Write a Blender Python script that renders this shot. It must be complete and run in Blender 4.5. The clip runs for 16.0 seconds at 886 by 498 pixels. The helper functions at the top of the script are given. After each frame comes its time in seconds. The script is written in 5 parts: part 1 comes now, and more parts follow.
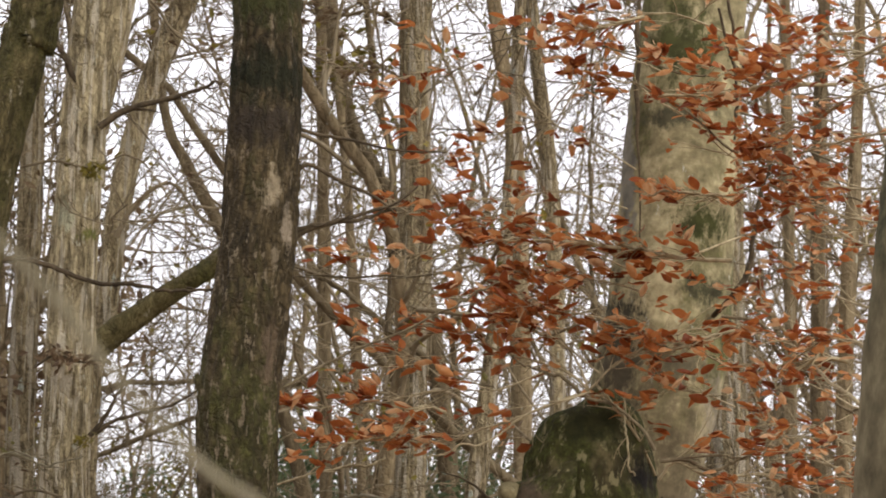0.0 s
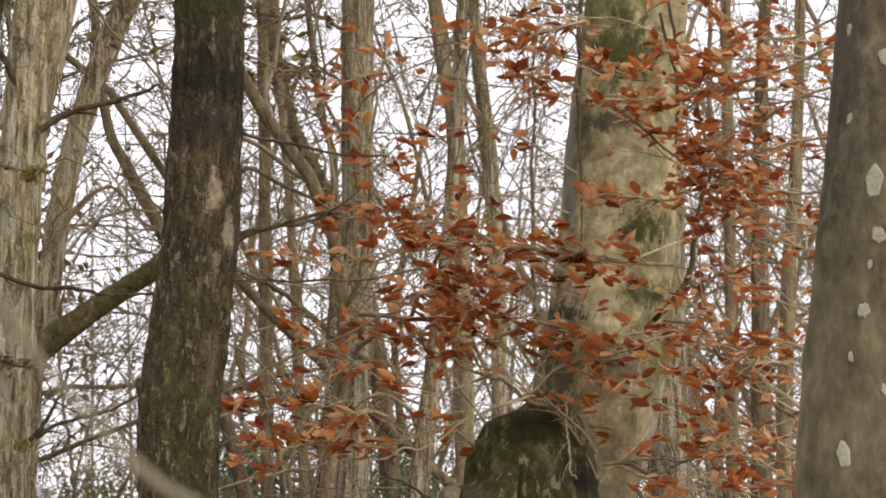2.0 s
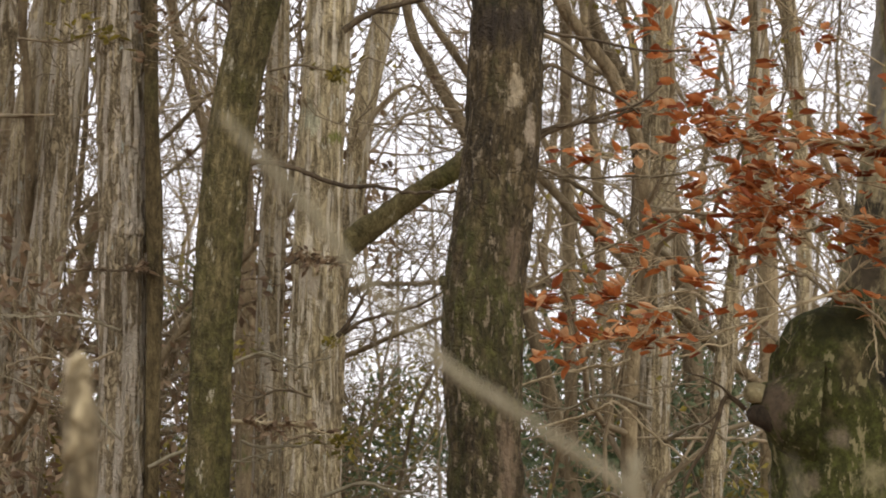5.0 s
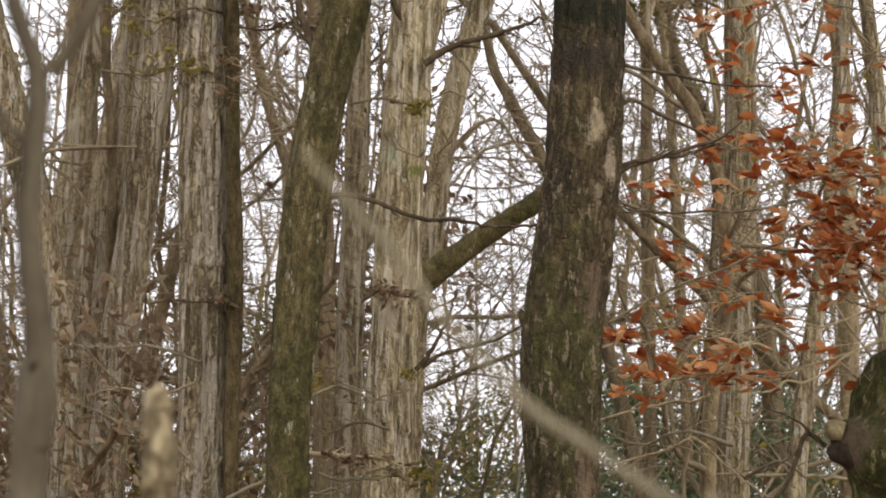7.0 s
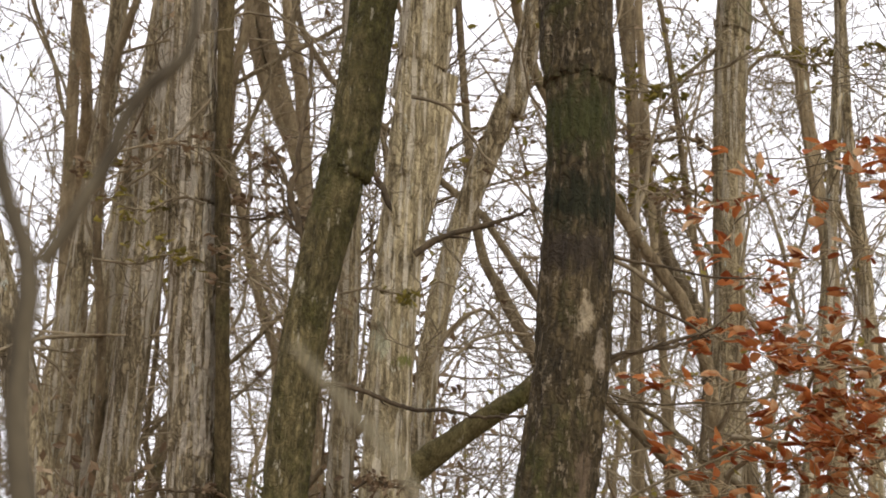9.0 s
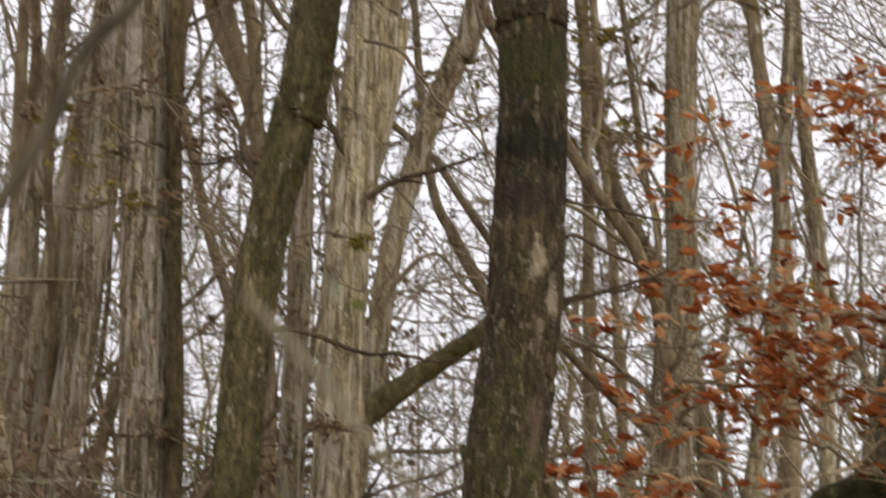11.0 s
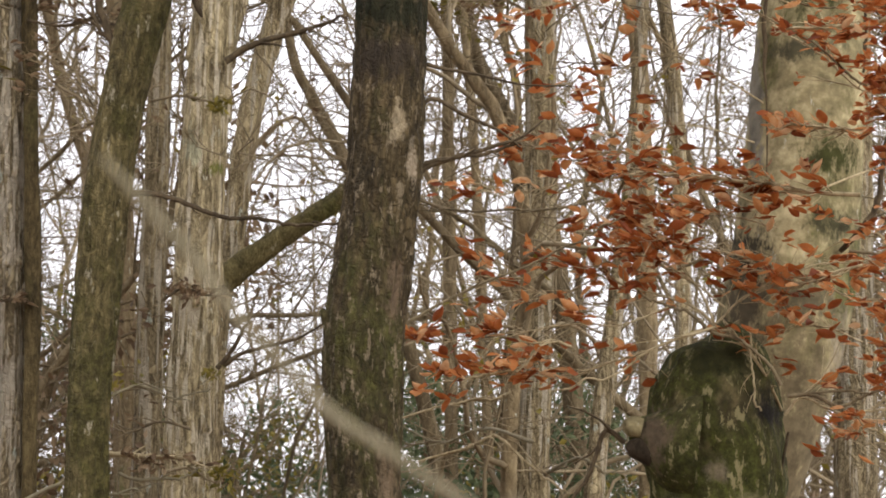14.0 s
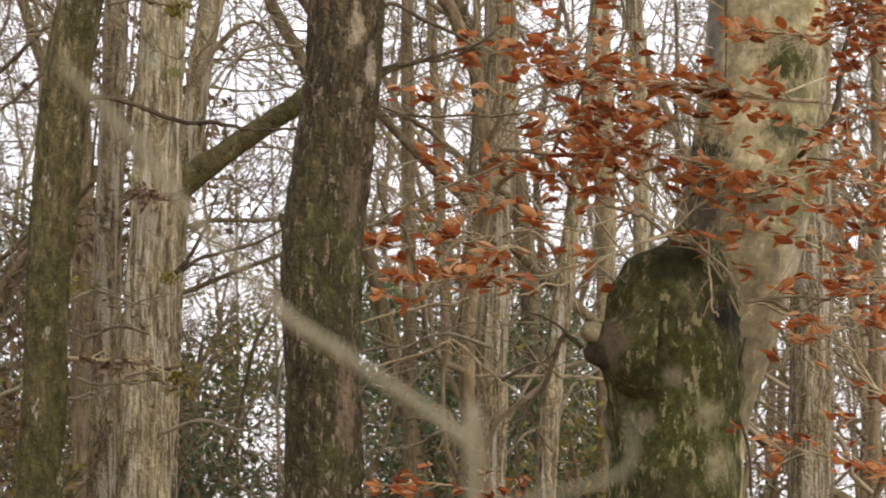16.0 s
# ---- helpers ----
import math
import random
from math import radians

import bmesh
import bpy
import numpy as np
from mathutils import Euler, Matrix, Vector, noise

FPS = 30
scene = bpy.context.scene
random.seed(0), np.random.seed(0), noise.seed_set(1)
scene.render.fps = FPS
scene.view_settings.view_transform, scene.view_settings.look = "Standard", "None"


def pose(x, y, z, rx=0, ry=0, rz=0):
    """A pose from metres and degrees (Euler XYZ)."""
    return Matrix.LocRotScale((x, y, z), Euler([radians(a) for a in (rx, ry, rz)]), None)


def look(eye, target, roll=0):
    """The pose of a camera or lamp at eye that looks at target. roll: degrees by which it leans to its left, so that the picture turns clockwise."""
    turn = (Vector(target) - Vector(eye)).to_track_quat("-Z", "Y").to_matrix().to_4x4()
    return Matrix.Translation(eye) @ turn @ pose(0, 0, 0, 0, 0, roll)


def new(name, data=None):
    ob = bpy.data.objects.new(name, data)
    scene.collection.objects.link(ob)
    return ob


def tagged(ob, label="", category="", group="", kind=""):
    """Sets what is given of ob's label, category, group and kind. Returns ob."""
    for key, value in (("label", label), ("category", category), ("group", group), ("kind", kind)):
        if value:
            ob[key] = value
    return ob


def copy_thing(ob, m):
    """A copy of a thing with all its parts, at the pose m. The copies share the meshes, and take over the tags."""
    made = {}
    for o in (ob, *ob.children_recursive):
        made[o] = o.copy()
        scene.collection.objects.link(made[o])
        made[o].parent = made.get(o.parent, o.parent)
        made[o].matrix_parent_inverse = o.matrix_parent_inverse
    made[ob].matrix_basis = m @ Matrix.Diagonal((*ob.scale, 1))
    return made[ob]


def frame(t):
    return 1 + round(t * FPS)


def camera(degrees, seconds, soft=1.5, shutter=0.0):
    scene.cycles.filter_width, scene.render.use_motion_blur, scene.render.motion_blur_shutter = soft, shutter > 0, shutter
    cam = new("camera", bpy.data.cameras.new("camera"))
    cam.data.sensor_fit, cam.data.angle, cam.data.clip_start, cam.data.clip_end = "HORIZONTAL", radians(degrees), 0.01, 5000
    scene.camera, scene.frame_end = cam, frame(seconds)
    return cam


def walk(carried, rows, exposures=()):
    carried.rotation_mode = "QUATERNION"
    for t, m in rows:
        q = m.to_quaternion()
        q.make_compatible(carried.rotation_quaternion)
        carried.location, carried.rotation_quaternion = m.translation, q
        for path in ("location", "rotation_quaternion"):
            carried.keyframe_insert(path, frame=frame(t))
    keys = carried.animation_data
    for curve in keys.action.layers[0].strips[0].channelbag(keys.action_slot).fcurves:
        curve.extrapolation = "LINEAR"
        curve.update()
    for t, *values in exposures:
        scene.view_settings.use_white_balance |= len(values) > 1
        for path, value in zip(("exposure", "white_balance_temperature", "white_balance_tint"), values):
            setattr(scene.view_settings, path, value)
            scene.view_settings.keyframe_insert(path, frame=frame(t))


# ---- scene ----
import itertools

EYE = 1.6
cam = camera(22.0, 16.0, soft=1.8, shutter=0.3)
cam.data.dof.use_dof = True
cam.data.dof.focus_distance = 10.0
cam.data.dof.aperture_fstop = 8.0
# seconds, rise of the camera, pitch, roll, yaw
ROWS = [
    (0.0, 0.0000, 11.000, -0.001, -0.000),
    (0.5, 0.0000, 11.032, 0.165, -0.807),
    (1.0, 0.0000, 10.946, 0.375, -0.821),
    (1.5, 0.0000, 10.778, 0.388, -1.261),
    (2.0, 0.0000, 11.097, 0.274, -1.434),
    (2.5, 0.0000, 11.073, 0.274, -0.480),
    (3.0, 0.0000, 10.228, -0.034, 2.414),
    (3.5, 0.0000, 9.756, -0.709, 3.972),
    (4.0, 0.0000, 8.903, -0.517, 4.270),
    (4.5, 0.0000, 8.504, -0.700, 5.160),
    (5.0, 0.0000, 8.474, -0.655, 6.099),
    (5.2, 0.0000, 8.479, -0.720, 6.460),
    (7.3, 0.0026, 9.750, -1.275, 8.192),
    (7.5, 0.0028, 10.224, -1.220, 8.284),
    (8.0, 0.0031, 12.128, -1.362, 7.994),
    (8.5, 0.0035, 13.201, -1.636, 7.759),
    (8.7, 0.0036, 14.052, -1.671, 7.714),
    (10.8, 0.0068, 13.573, -1.646, 7.460),
    (11.0, 0.0068, 12.660, -1.228, 6.552),
    (11.5, 0.0068, 9.997, -0.953, 5.283),
    (12.0, 0.0068, 8.600, -0.866, 4.478),
    (12.5, 0.0068, 8.167, -0.838, 3.978),
    (13.0, 0.0068, 8.571, -0.646, 3.740),
    (13.5, 0.0068, 9.010, -0.577, 3.314),
    (14.0, 0.0068, 9.293, -0.559, 3.095),
    (14.5, 0.0068, 8.311, -0.291, 2.852),
    (15.0, 0.0068, 7.671, -0.371, 2.990),
    (15.5, 0.0068, 7.257, -0.491, 2.991),
    (16.0, 0.0068, 6.925, -0.528, 2.049),
]
walk(cam, [(t, pose(0, 0, EYE + up, 90 + pitch, roll, yaw)) for t, up, pitch, roll, yaw in ROWS],
     [(0, 0.0), (5.2, 0.06), (7.5, 0.08), (8.7, 0.05), (10.8, -0.2), (11, -0.22), (11.5, -0.14), (12, -0.03), (13, 0.13), (16, 0.2)])

# ---------------------------------------------------------------- light: overcast late-autumn day
world = bpy.data.worlds.new("overcast_sky")
scene.world = world
world.use_nodes = True
wn, wl = world.node_tree.nodes, world.node_tree.links
wn.clear()
SUN_EL, SUN_AZ = radians(35), radians(139)
sky = wn.new("ShaderNodeTexSky")
sky.sky_type = "NISHITA"
sky.sun_disc = False
sky.sun_elevation, sky.sun_rotation = SUN_EL, SUN_AZ
sky_level = wn.new("ShaderNodeVectorMath")
sky_level.operation = "SCALE"
sky_level.inputs["Scale"].default_value = 0.10
cloud = wn.new("ShaderNodeMix")
cloud.data_type = "RGBA"
cloud.inputs[0].default_value = 0.85
cloud.inputs[7].default_value = (1.60, 1.56, 1.64, 1)
back = wn.new("ShaderNodeBackground")
back.inputs["Strength"].default_value = 1.0
out = wn.new("ShaderNodeOutputWorld")
wl.new(sky.outputs[0], sky_level.inputs[0])
wl.new(sky_level.outputs[0], cloud.inputs[6])
wl.new(cloud.outputs[2], back.inputs[0])
wl.new(back.outputs[0], out.inputs[0])

sun_data = bpy.data.lights.new("sun", "SUN")
sun_data.energy, sun_data.angle, sun_data.color = 1.7, radians(25), (1.0, 0.96, 0.9)
sun = new("sun", sun_data)
sun.matrix_world = look((14, -6, 12), (1, 9, 3))


# ---------------------------------------------------------------- materials
def node(nt, kind, **inputs):
    n = nt.nodes.new(kind)
    for k, v in inputs.items():
        n.inputs[k.replace("_", " ")].default_value = v
    return n


def ramp(nt, source, stops, smooth=False):
    r = nt.nodes.new("ShaderNodeValToRGB")
    e = r.color_ramp.elements
    while len(e) < len(stops):
        e.new(0.5)
    for el, (pos, col) in zip(e, stops):
        el.position = pos
        el.color = (*col, 1) if len(col) == 3 else col
    if smooth:
        r.color_ramp.interpolation = "EASE"
    nt.links.new(source, r.inputs[0])
    return r.outputs[0]


def mix(nt, fac, a, b):
    m = nt.nodes.new("ShaderNodeMix")
    m.data_type = "RGBA"
    for slot, v in ((0, fac), (6, a), (7, b)):
        if isinstance(v, (int, float)):
            m.inputs[slot].default_value = v
        elif isinstance(v, tuple):
            m.inputs[slot].default_value = (*v, 1)
        else:
            nt.links.new(v, m.inputs[slot])
    return m.outputs[2]


def math_node(nt, op, a, b=0.0, clamp=False):
    m = nt.nodes.new("ShaderNodeMath")
    m.operation, m.use_clamp = op, clamp
    for i, v in enumerate((a, b)):
        if isinstance(v, (int, float)):
            m.inputs[i].default_value = v
        else:
            nt.links.new(v, m.inputs[i])
    return m.outputs[0]


def noise_at(nt, coord, scale, detail=5, rough=0.6, stretch=(1, 1, 1), shift=0.0):
    mp = nt.nodes.new("ShaderNodeMapping")
    mp.inputs["Scale"].default_value = stretch
    mp.inputs["Location"].default_value = (shift, shift * 1.7, shift * 0.6)
    nt.links.new(coord, mp.inputs[0])
    n = node(nt, "ShaderNodeTexNoise", Scale=scale, Detail=detail, Roughness=rough)
    nt.links.new(mp.outputs[0], n.inputs["Vector"])
    return n.outputs[0]


def bark_material(name, dark, mid, light, stretch=0.18, grain=60, moss=0.0, moss_col=(0.055, 0.065, 0.018),
                  lichen=0.0, lichen_col=(0.42, 0.44, 0.36), bump=0.5, patches=(), blotch=2.2, seed=0.0, spread=0.0, plates=0.0, tall=0.3, still=False, flake=1.0, strips=0.0, strip_col=(0.55, 0.49, 0.37), chip=15.0):
    dark, mid, light = [(c[0] * 1.05, c[1], c[2] * 0.80) for c in (dark, mid, light)]
    m = bpy.data.materials.new(name)
    m.use_nodes = True
    nt = m.node_tree
    bsdf = nt.nodes["Principled BSDF"]
    bsdf.inputs["Roughness"].default_value = 0.92
    bsdf.inputs["Specular IOR Level"].default_value = 0.2
    co = nt.nodes.new("ShaderNodeNewGeometry").outputs["Position"] if still else nt.nodes.new("ShaderNodeTexCoord").outputs["Object"]
    fine = noise_at(nt, co, grain, 6, 0.65, (1, 1, stretch), seed)
    broad = noise_at(nt, co, blotch, 4, 0.6, (1, 1, 0.6), seed + 3)
    both = math_node(nt, "ADD", math_node(nt, "MULTIPLY", fine, 0.62), math_node(nt, "MULTIPLY", broad, 0.38))
    crack = None
    if plates > 0:
        warp = nt.nodes.new("ShaderNodeTexNoise")
        warp.inputs["Scale"].default_value = 14
        warp.inputs["Detail"].default_value = 6
        nt.links.new(co, warp.inputs["Vector"])
        bent = nt.nodes.new("ShaderNodeVectorMath")
        bent.operation = "MULTIPLY_ADD"
        bent.inputs[1].default_value = (0.12, 0.12, 0.4)
        nt.links.new(warp.outputs["Color"], bent.inputs[0])
        nt.links.new(co, bent.inputs[2])
        sc = nt.nodes.new("ShaderNodeMapping")
        sc.inputs["Scale"].default_value = (1, 1, tall)
        nt.links.new(bent.outputs[0], sc.inputs[0])
        cells = nt.nodes.new("ShaderNodeTexVoronoi")
        cells.inputs["Scale"].default_value = plates
        nt.links.new(sc.outputs[0], cells.inputs["Vector"])
        rim = nt.nodes.new("ShaderNodeTexVoronoi")
        rim.feature = "DISTANCE_TO_EDGE"
        rim.inputs["Scale"].default_value = plates
        nt.links.new(sc.outputs[0], rim.inputs["Vector"])
        tone = math_node(nt, "MULTIPLY", math_node(nt, "SUBTRACT", cells.outputs["Color"], 0.5), 0.13 * flake)
        crack = math_node(nt, "MULTIPLY", rim.outputs["Distance"], 4.0, True)
        both = math_node(nt, "ADD", math_node(nt, "ADD", both, tone), math_node(nt, "MULTIPLY", math_node(nt, "SUBTRACT", crack, 0.6), 0.11 * flake))
    col = ramp(nt, both, [(0.36, dark), (0.5, mid), (0.64, light)])
    if strips > 0:
        peel = noise_at(nt, co, 26, 3, 0.6, (1, 1, 0.06), seed + 21)
        mask = ramp(nt, peel, [(0.60 - 0.12 * strips, (0, 0, 0)), (0.66 - 0.12 * strips, (0.85, 0.85, 0.85))])
        col = mix(nt, mask, col, strip_col)
        groove = noise_at(nt, co, 30, 4, 0.6, (1, 1, 0.09), seed + 33)
        mask = ramp(nt, groove, [(0.56, (0, 0, 0)), (0.66, (0.4, 0.4, 0.4))])
        col = mix(nt, mask, col, dark)
    if moss > 0:
        big = noise_at(nt, co, 1.6, 6, 0.72, (1, 1, 0.55), seed + 11)
        mask = ramp(nt, big, [(0.68 - 0.35 * moss, (0, 0, 0)), (0.78 - 0.35 * moss, (0.9, 0.9, 0.9))])
        tuft = noise_at(nt, co, 26, 8, 0.75, (1, 1, 0.8), seed)
        mosscol = ramp(nt, tuft, [(0.36, tuple(0.35 * c for c in moss_col)), (0.5, moss_col), (0.64, tuple(2.0 * c for c in moss_col))])
        col = mix(nt, mask, col, mosscol)
    if lichen > 0:
        spots = noise_at(nt, co, chip, 6, 0.7, (1, 1, 0.4), seed + 7)
        mask = ramp(nt, spots, [(0.66 - 0.2 * lichen, (0, 0, 0)), (0.70 - 0.2 * lichen, (1, 1, 1))])
        col = mix(nt, mask, col, lichen_col)
    for centre, radii, tint, edge in patches:
        mp = nt.nodes.new("ShaderNodeMapping")
        mp.vector_type = "POINT"
        mp.inputs["Scale"].default_value = tuple(1 / r for r in radii)
        mp.inputs["Location"].default_value = tuple(-c / r for c, r in zip(centre, radii))
        nt.links.new(co, mp.inputs[0])
        ln = nt.nodes.new("ShaderNodeVectorMath")
        ln.operation = "LENGTH"
        nt.links.new(mp.outputs[0], ln.inputs[0])
        wob = noise_at(nt, co, 20, 7, 0.75, (1, 1, 0.6), seed + centre[2])
        dist = math_node(nt, "ADD", ln.outputs["Value"], math_node(nt, "MULTIPLY", math_node(nt, "SUBTRACT", wob, 0.5), 3.2))
        mask = ramp(nt, dist, [(0.62 - edge * 0.3, (1, 1, 1)), (0.72 + edge * 0.2, (0, 0, 0))])
        shade = ramp(nt, fine, [(0.35, tuple(0.55 * c for c in tint)), (0.6, tint)])
        col = mix(nt, mask, col, shade)
    if spread > 0:
        oi = nt.nodes.new("ShaderNodeObjectInfo")
        hsv = nt.nodes.new("ShaderNodeHueSaturation")
        nt.links.new(math_node(nt, "ADD", math_node(nt, "MULTIPLY", oi.outputs["Random"], spread), 1 - spread / 2), hsv.inputs["Value"])
        nt.links.new(col, hsv.inputs["Color"])
        col = hsv.outputs[0]
    nt.links.new(col, bsdf.inputs["Base Color"])
    bp = node(nt, "ShaderNodeBump", Strength=bump, Distance=0.02)
    height = fine if crack is None else math_node(nt, "ADD", math_node(nt, "MULTIPLY", fine, 0.6), math_node(nt, "MULTIPLY", crack, flake))
    nt.links.new(height, bp.inputs["Height"])
    nt.links.new(bp.outputs[0], bsdf.inputs["Normal"])
    return m


def leaf_material(name, stops, through_light=0.35, scale=40.0):
    m = bpy.data.materials.new(name)
    m.use_nodes = True
    nt = m.node_tree
    bsdf = nt.nodes["Principled BSDF"]
    bsdf.inputs["Roughness"].default_value = 0.55
    bsdf.inputs["Specular IOR Level"].default_value = 0.3
    oi = nt.nodes.new("ShaderNodeObjectInfo")
    geo = nt.nodes.new("ShaderNodeNewGeometry")
    co = nt.nodes.new("ShaderNodeTexCoord").outputs["Object"]
    n = noise_at(nt, co, scale, 4, 0.6)
    rnd = math_node(nt, "FRACT", math_node(nt, "ADD", oi.outputs["Random"], geo.outputs["Random Per Island"]))
    v = math_node(nt, "ADD", rnd, math_node(nt, "MULTIPLY", math_node(nt, "SUBTRACT", n, 0.5), 0.35), True)
    col = ramp(nt, v, stops)
    nt.links.new(col, bsdf.inputs["Base Color"])
    tr = nt.nodes.new("ShaderNodeBsdfTranslucent")
    nt.links.new(col, tr.inputs[0])
    sh = nt.nodes.new("ShaderNodeMixShader")
    sh.inputs[0].default_value = through_light
    nt.links.new(bsdf.outputs[0], sh.inputs[1])
    nt.links.new(tr.outputs[0], sh.inputs[2])
    nt.links.new(sh.outputs[0], nt.nodes["Material Output"].inputs[0])
    return m


MOSS_DARK = (0.05, 0.048, 0.014)
BARK_DARK = bark_material("dark_mossy_bark", (0.016, 0.0125, 0.008), (0.046, 0.036, 0.022), (0.105, 0.081, 0.05), 0.25, 44, moss=0.46,
                          moss_col=MOSS_DARK, lichen=0.46, lichen_col=(0.17, 0.135, 0.085), bump=0.6, seed=1.0, plates=26, tall=0.32, flake=0.75, chip=30.0, still=True, patches=[
    ((-0.679, 8.85, 3.574), (0.045, 0.2, 0.11), (0.32, 0.26, 0.165), 0.5),
    ((-0.625, 8.85, 3.425), (0.03, 0.2, 0.13), (0.32, 0.26, 0.18), 0.5),
    ((-0.701, 8.85, 2.059), (0.05, 0.3, 0.26), (0.15, 0.108, 0.066), 0.9),
    ((-0.686, 8.85, 2.871), (0.04, 0.3, 0.22), (0.14, 0.10, 0.062), 0.9),
    ((-0.733, 8.85, 4.40), (0.4, 0.5, 0.22), (0.045, 0.046, 0.014), 1.2),
    ((-0.76, 8.85, 3.84), (0.22, 0.5, 0.12), (0.045, 0.034, 0.022), 1.2),
    ((-0.733, 8.85, 4.05), (0.4, 0.5, 0.15), (0.022, 0.022, 0.010), 1.2)])
BARK_BEECH = bark_material("pale_beech_bark", (0.10, 0.088, 0.055), (0.27, 0.24, 0.16), (0.53, 0.48, 0.345), 1.1, 11, moss=0.46,
                           moss_col=(0.075, 0.075, 0.022), lichen=0.1, lichen_col=(0.46, 0.45, 0.36), bump=0.25, blotch=5.0, seed=2.0, still=True, patches=[
    ((1.191, 10.20, 3.717), (0.19, 0.5, 0.13), (0.06, 0.062, 0.018), 0.8),
    ((1.131, 10.20, 4.56), (0.24, 0.5, 0.26), (0.07, 0.07, 0.024), 0.9),
    # shadow band across the trunk, put into the colour
    ((1.084, 10.20, 4.223), (0.25, 0.5, 0.07), (0.10, 0.09, 0.05), 0.9),
    ((0.862, 10.40, 4.001), (0.05, 0.5, 0.6), (0.23, 0.21, 0.16), 0.5),
    # left side above the burl: its shade, with moss, painted dark
    ((0.771, 10.20, 3.272), (0.16, 0.5, 0.24), (0.055, 0.048, 0.03), 0.9),
    ((1.197, 10.20, 3.402), (0.14, 0.5, 0.1), (0.07, 0.065, 0.032), 0.9),
    ((1.061, 10.20, 3.040), (0.2, 0.5, 0.12), (0.13, 0.11, 0.065), 0.9),
    ((1.02, 10.20, 2.35), (0.42, 0.6, 0.75), (0.20, 0.16, 0.092), 0.9),
    # lower part of the same shaded left side, darkened by colour
    ((0.80, 10.20, 3.05), (0.14, 0.5, 0.30), (0.10, 0.082, 0.05), 0.9),
    ((1.25, 10.20, 2.75), (0.10, 0.5, 0.40), (0.33, 0.28, 0.19), 0.9)])
BARK_BURL = bark_material("mossy_burl_bark", (0.018, 0.016, 0.008), (0.055, 0.048, 0.026), (0.15, 0.128, 0.075), 0.9, 16, moss=0.9,
                          moss_col=(0.043, 0.046, 0.010), lichen=0.5, chip=24.0, lichen_col=(0.20, 0.175, 0.085), bump=0.8, blotch=6.0, seed=5.0, still=True, patches=[
    # shadowed hollow on the right, painted flat into the bark colour
    ((0.864, 9.80, 2.513), (0.11, 0.5, 0.12), (0.018, 0.015, 0.011), 1.2),
    ((0.649, 9.80, 2.749), (0.22, 0.5, 0.13), (0.034, 0.034, 0.011), 0.9),
    ((0.366, 9.80, 2.397), (0.09, 0.5, 0.16), (0.12, 0.09, 0.055), 0.9),
    ((0.780, 9.80, 2.085), (0.09, 0.4, 0.11), (0.23, 0.205, 0.105), 1.4),
    ((0.830, 9.80, 1.871), (0.1, 0.4, 0.12), (0.24, 0.21, 0.11), 1.4),
    ((0.515, 9.80, 2.061), (0.06, 0.4, 0.07), (0.19, 0.155, 0.095), 1.4),
    ((0.638, 9.80, 2.252), (0.06, 0.4, 0.06), (0.18, 0.145, 0.09), 1.4),
    ((0.335, 9.90, 1.957), (0.05, 0.4, 0.2), (0.26, 0.22, 0.155), 0.6)])
BARK_SHAG = bark_material("shaggy_pale_bark", (0.09, 0.073, 0.05), (0.31, 0.265, 0.19), (0.58, 0.51, 0.38), 0.1, 44, moss=0.1,
                          moss_col=(0.10, 0.09, 0.02), lichen=0.12, lichen_col=(0.46, 0.44, 0.33), bump=0.8, seed=3.0, plates=34, tall=0.1, flake=0.6, still=True, strips=0.6, strip_col=(0.54, 0.475, 0.35), patches=[
    ((-2.02, 11.80, 4.10), (0.085, 0.3, 0.15), (0.50, 0.475, 0.31), 0.5),
    ((-1.892, 11.80, 3.988), (0.08, 0.3, 0.06), (0.18, 0.18, 0.05), 0.6),
    ((-1.872, 11.80, 4.325), (0.07, 0.3, 0.08), (0.11, 0.1, 0.03), 0.6)])
BARK_STRIP = bark_material("stripy_grey_bark", (0.10, 0.08, 0.056), (0.215, 0.178, 0.128), (0.40, 0.345, 0.262), 0.12, 50, moss=0.06,
                           lichen=0.1, bump=0.8, seed=8.0, plates=34, tall=0.1, flake=1.2, still=True, strips=0.8, strip_col=(0.47, 0.41, 0.31), patches=[
    ((-2.683, 10.85, 3.768), (0.05, 0.5, 0.6), (0.47, 0.40, 0.285), 0.4),
    ((-2.629, 10.85, 2.724), (0.05, 0.5, 0.8), (0.48, 0.41, 0.29), 0.4),
    ((-2.730, 10.85, 4.677), (0.06, 0.5, 0.5), (0.42, 0.37, 0.28), 0.5)])
BARK_MOSS = bark_material("green_mossy_bark", (0.03, 0.025, 0.013), (0.10, 0.085, 0.045), (0.22, 0.185, 0.11), 0.3, 40, moss=0.72,
                          moss_col=(0.056, 0.050, 0.016), lichen=0.3, lichen_col=(0.28, 0.25, 0.17), bump=0.7, seed=4.0, plates=36, tall=0.4, flake=0.5)
BARK_GREY = bark_material("smooth_grey_bark", (0.05, 0.042, 0.028), (0.112, 0.096, 0.067), (0.19, 0.166, 0.12), 0.5, 15, moss=0.4,
                          moss_col=(0.06, 0.058, 0.03), lichen=0.0, bump=0.2, blotch=4.0, seed=6.0, still=True, patches=[
    ((1.549, 7.30, 3.690), (0.13, 0.5, 0.45), (0.08, 0.064, 0.043), 1.0),
    ((1.622, 7.30, 4.102), (0.3, 0.5, 0.3), (0.075, 0.062, 0.042), 1.0)])
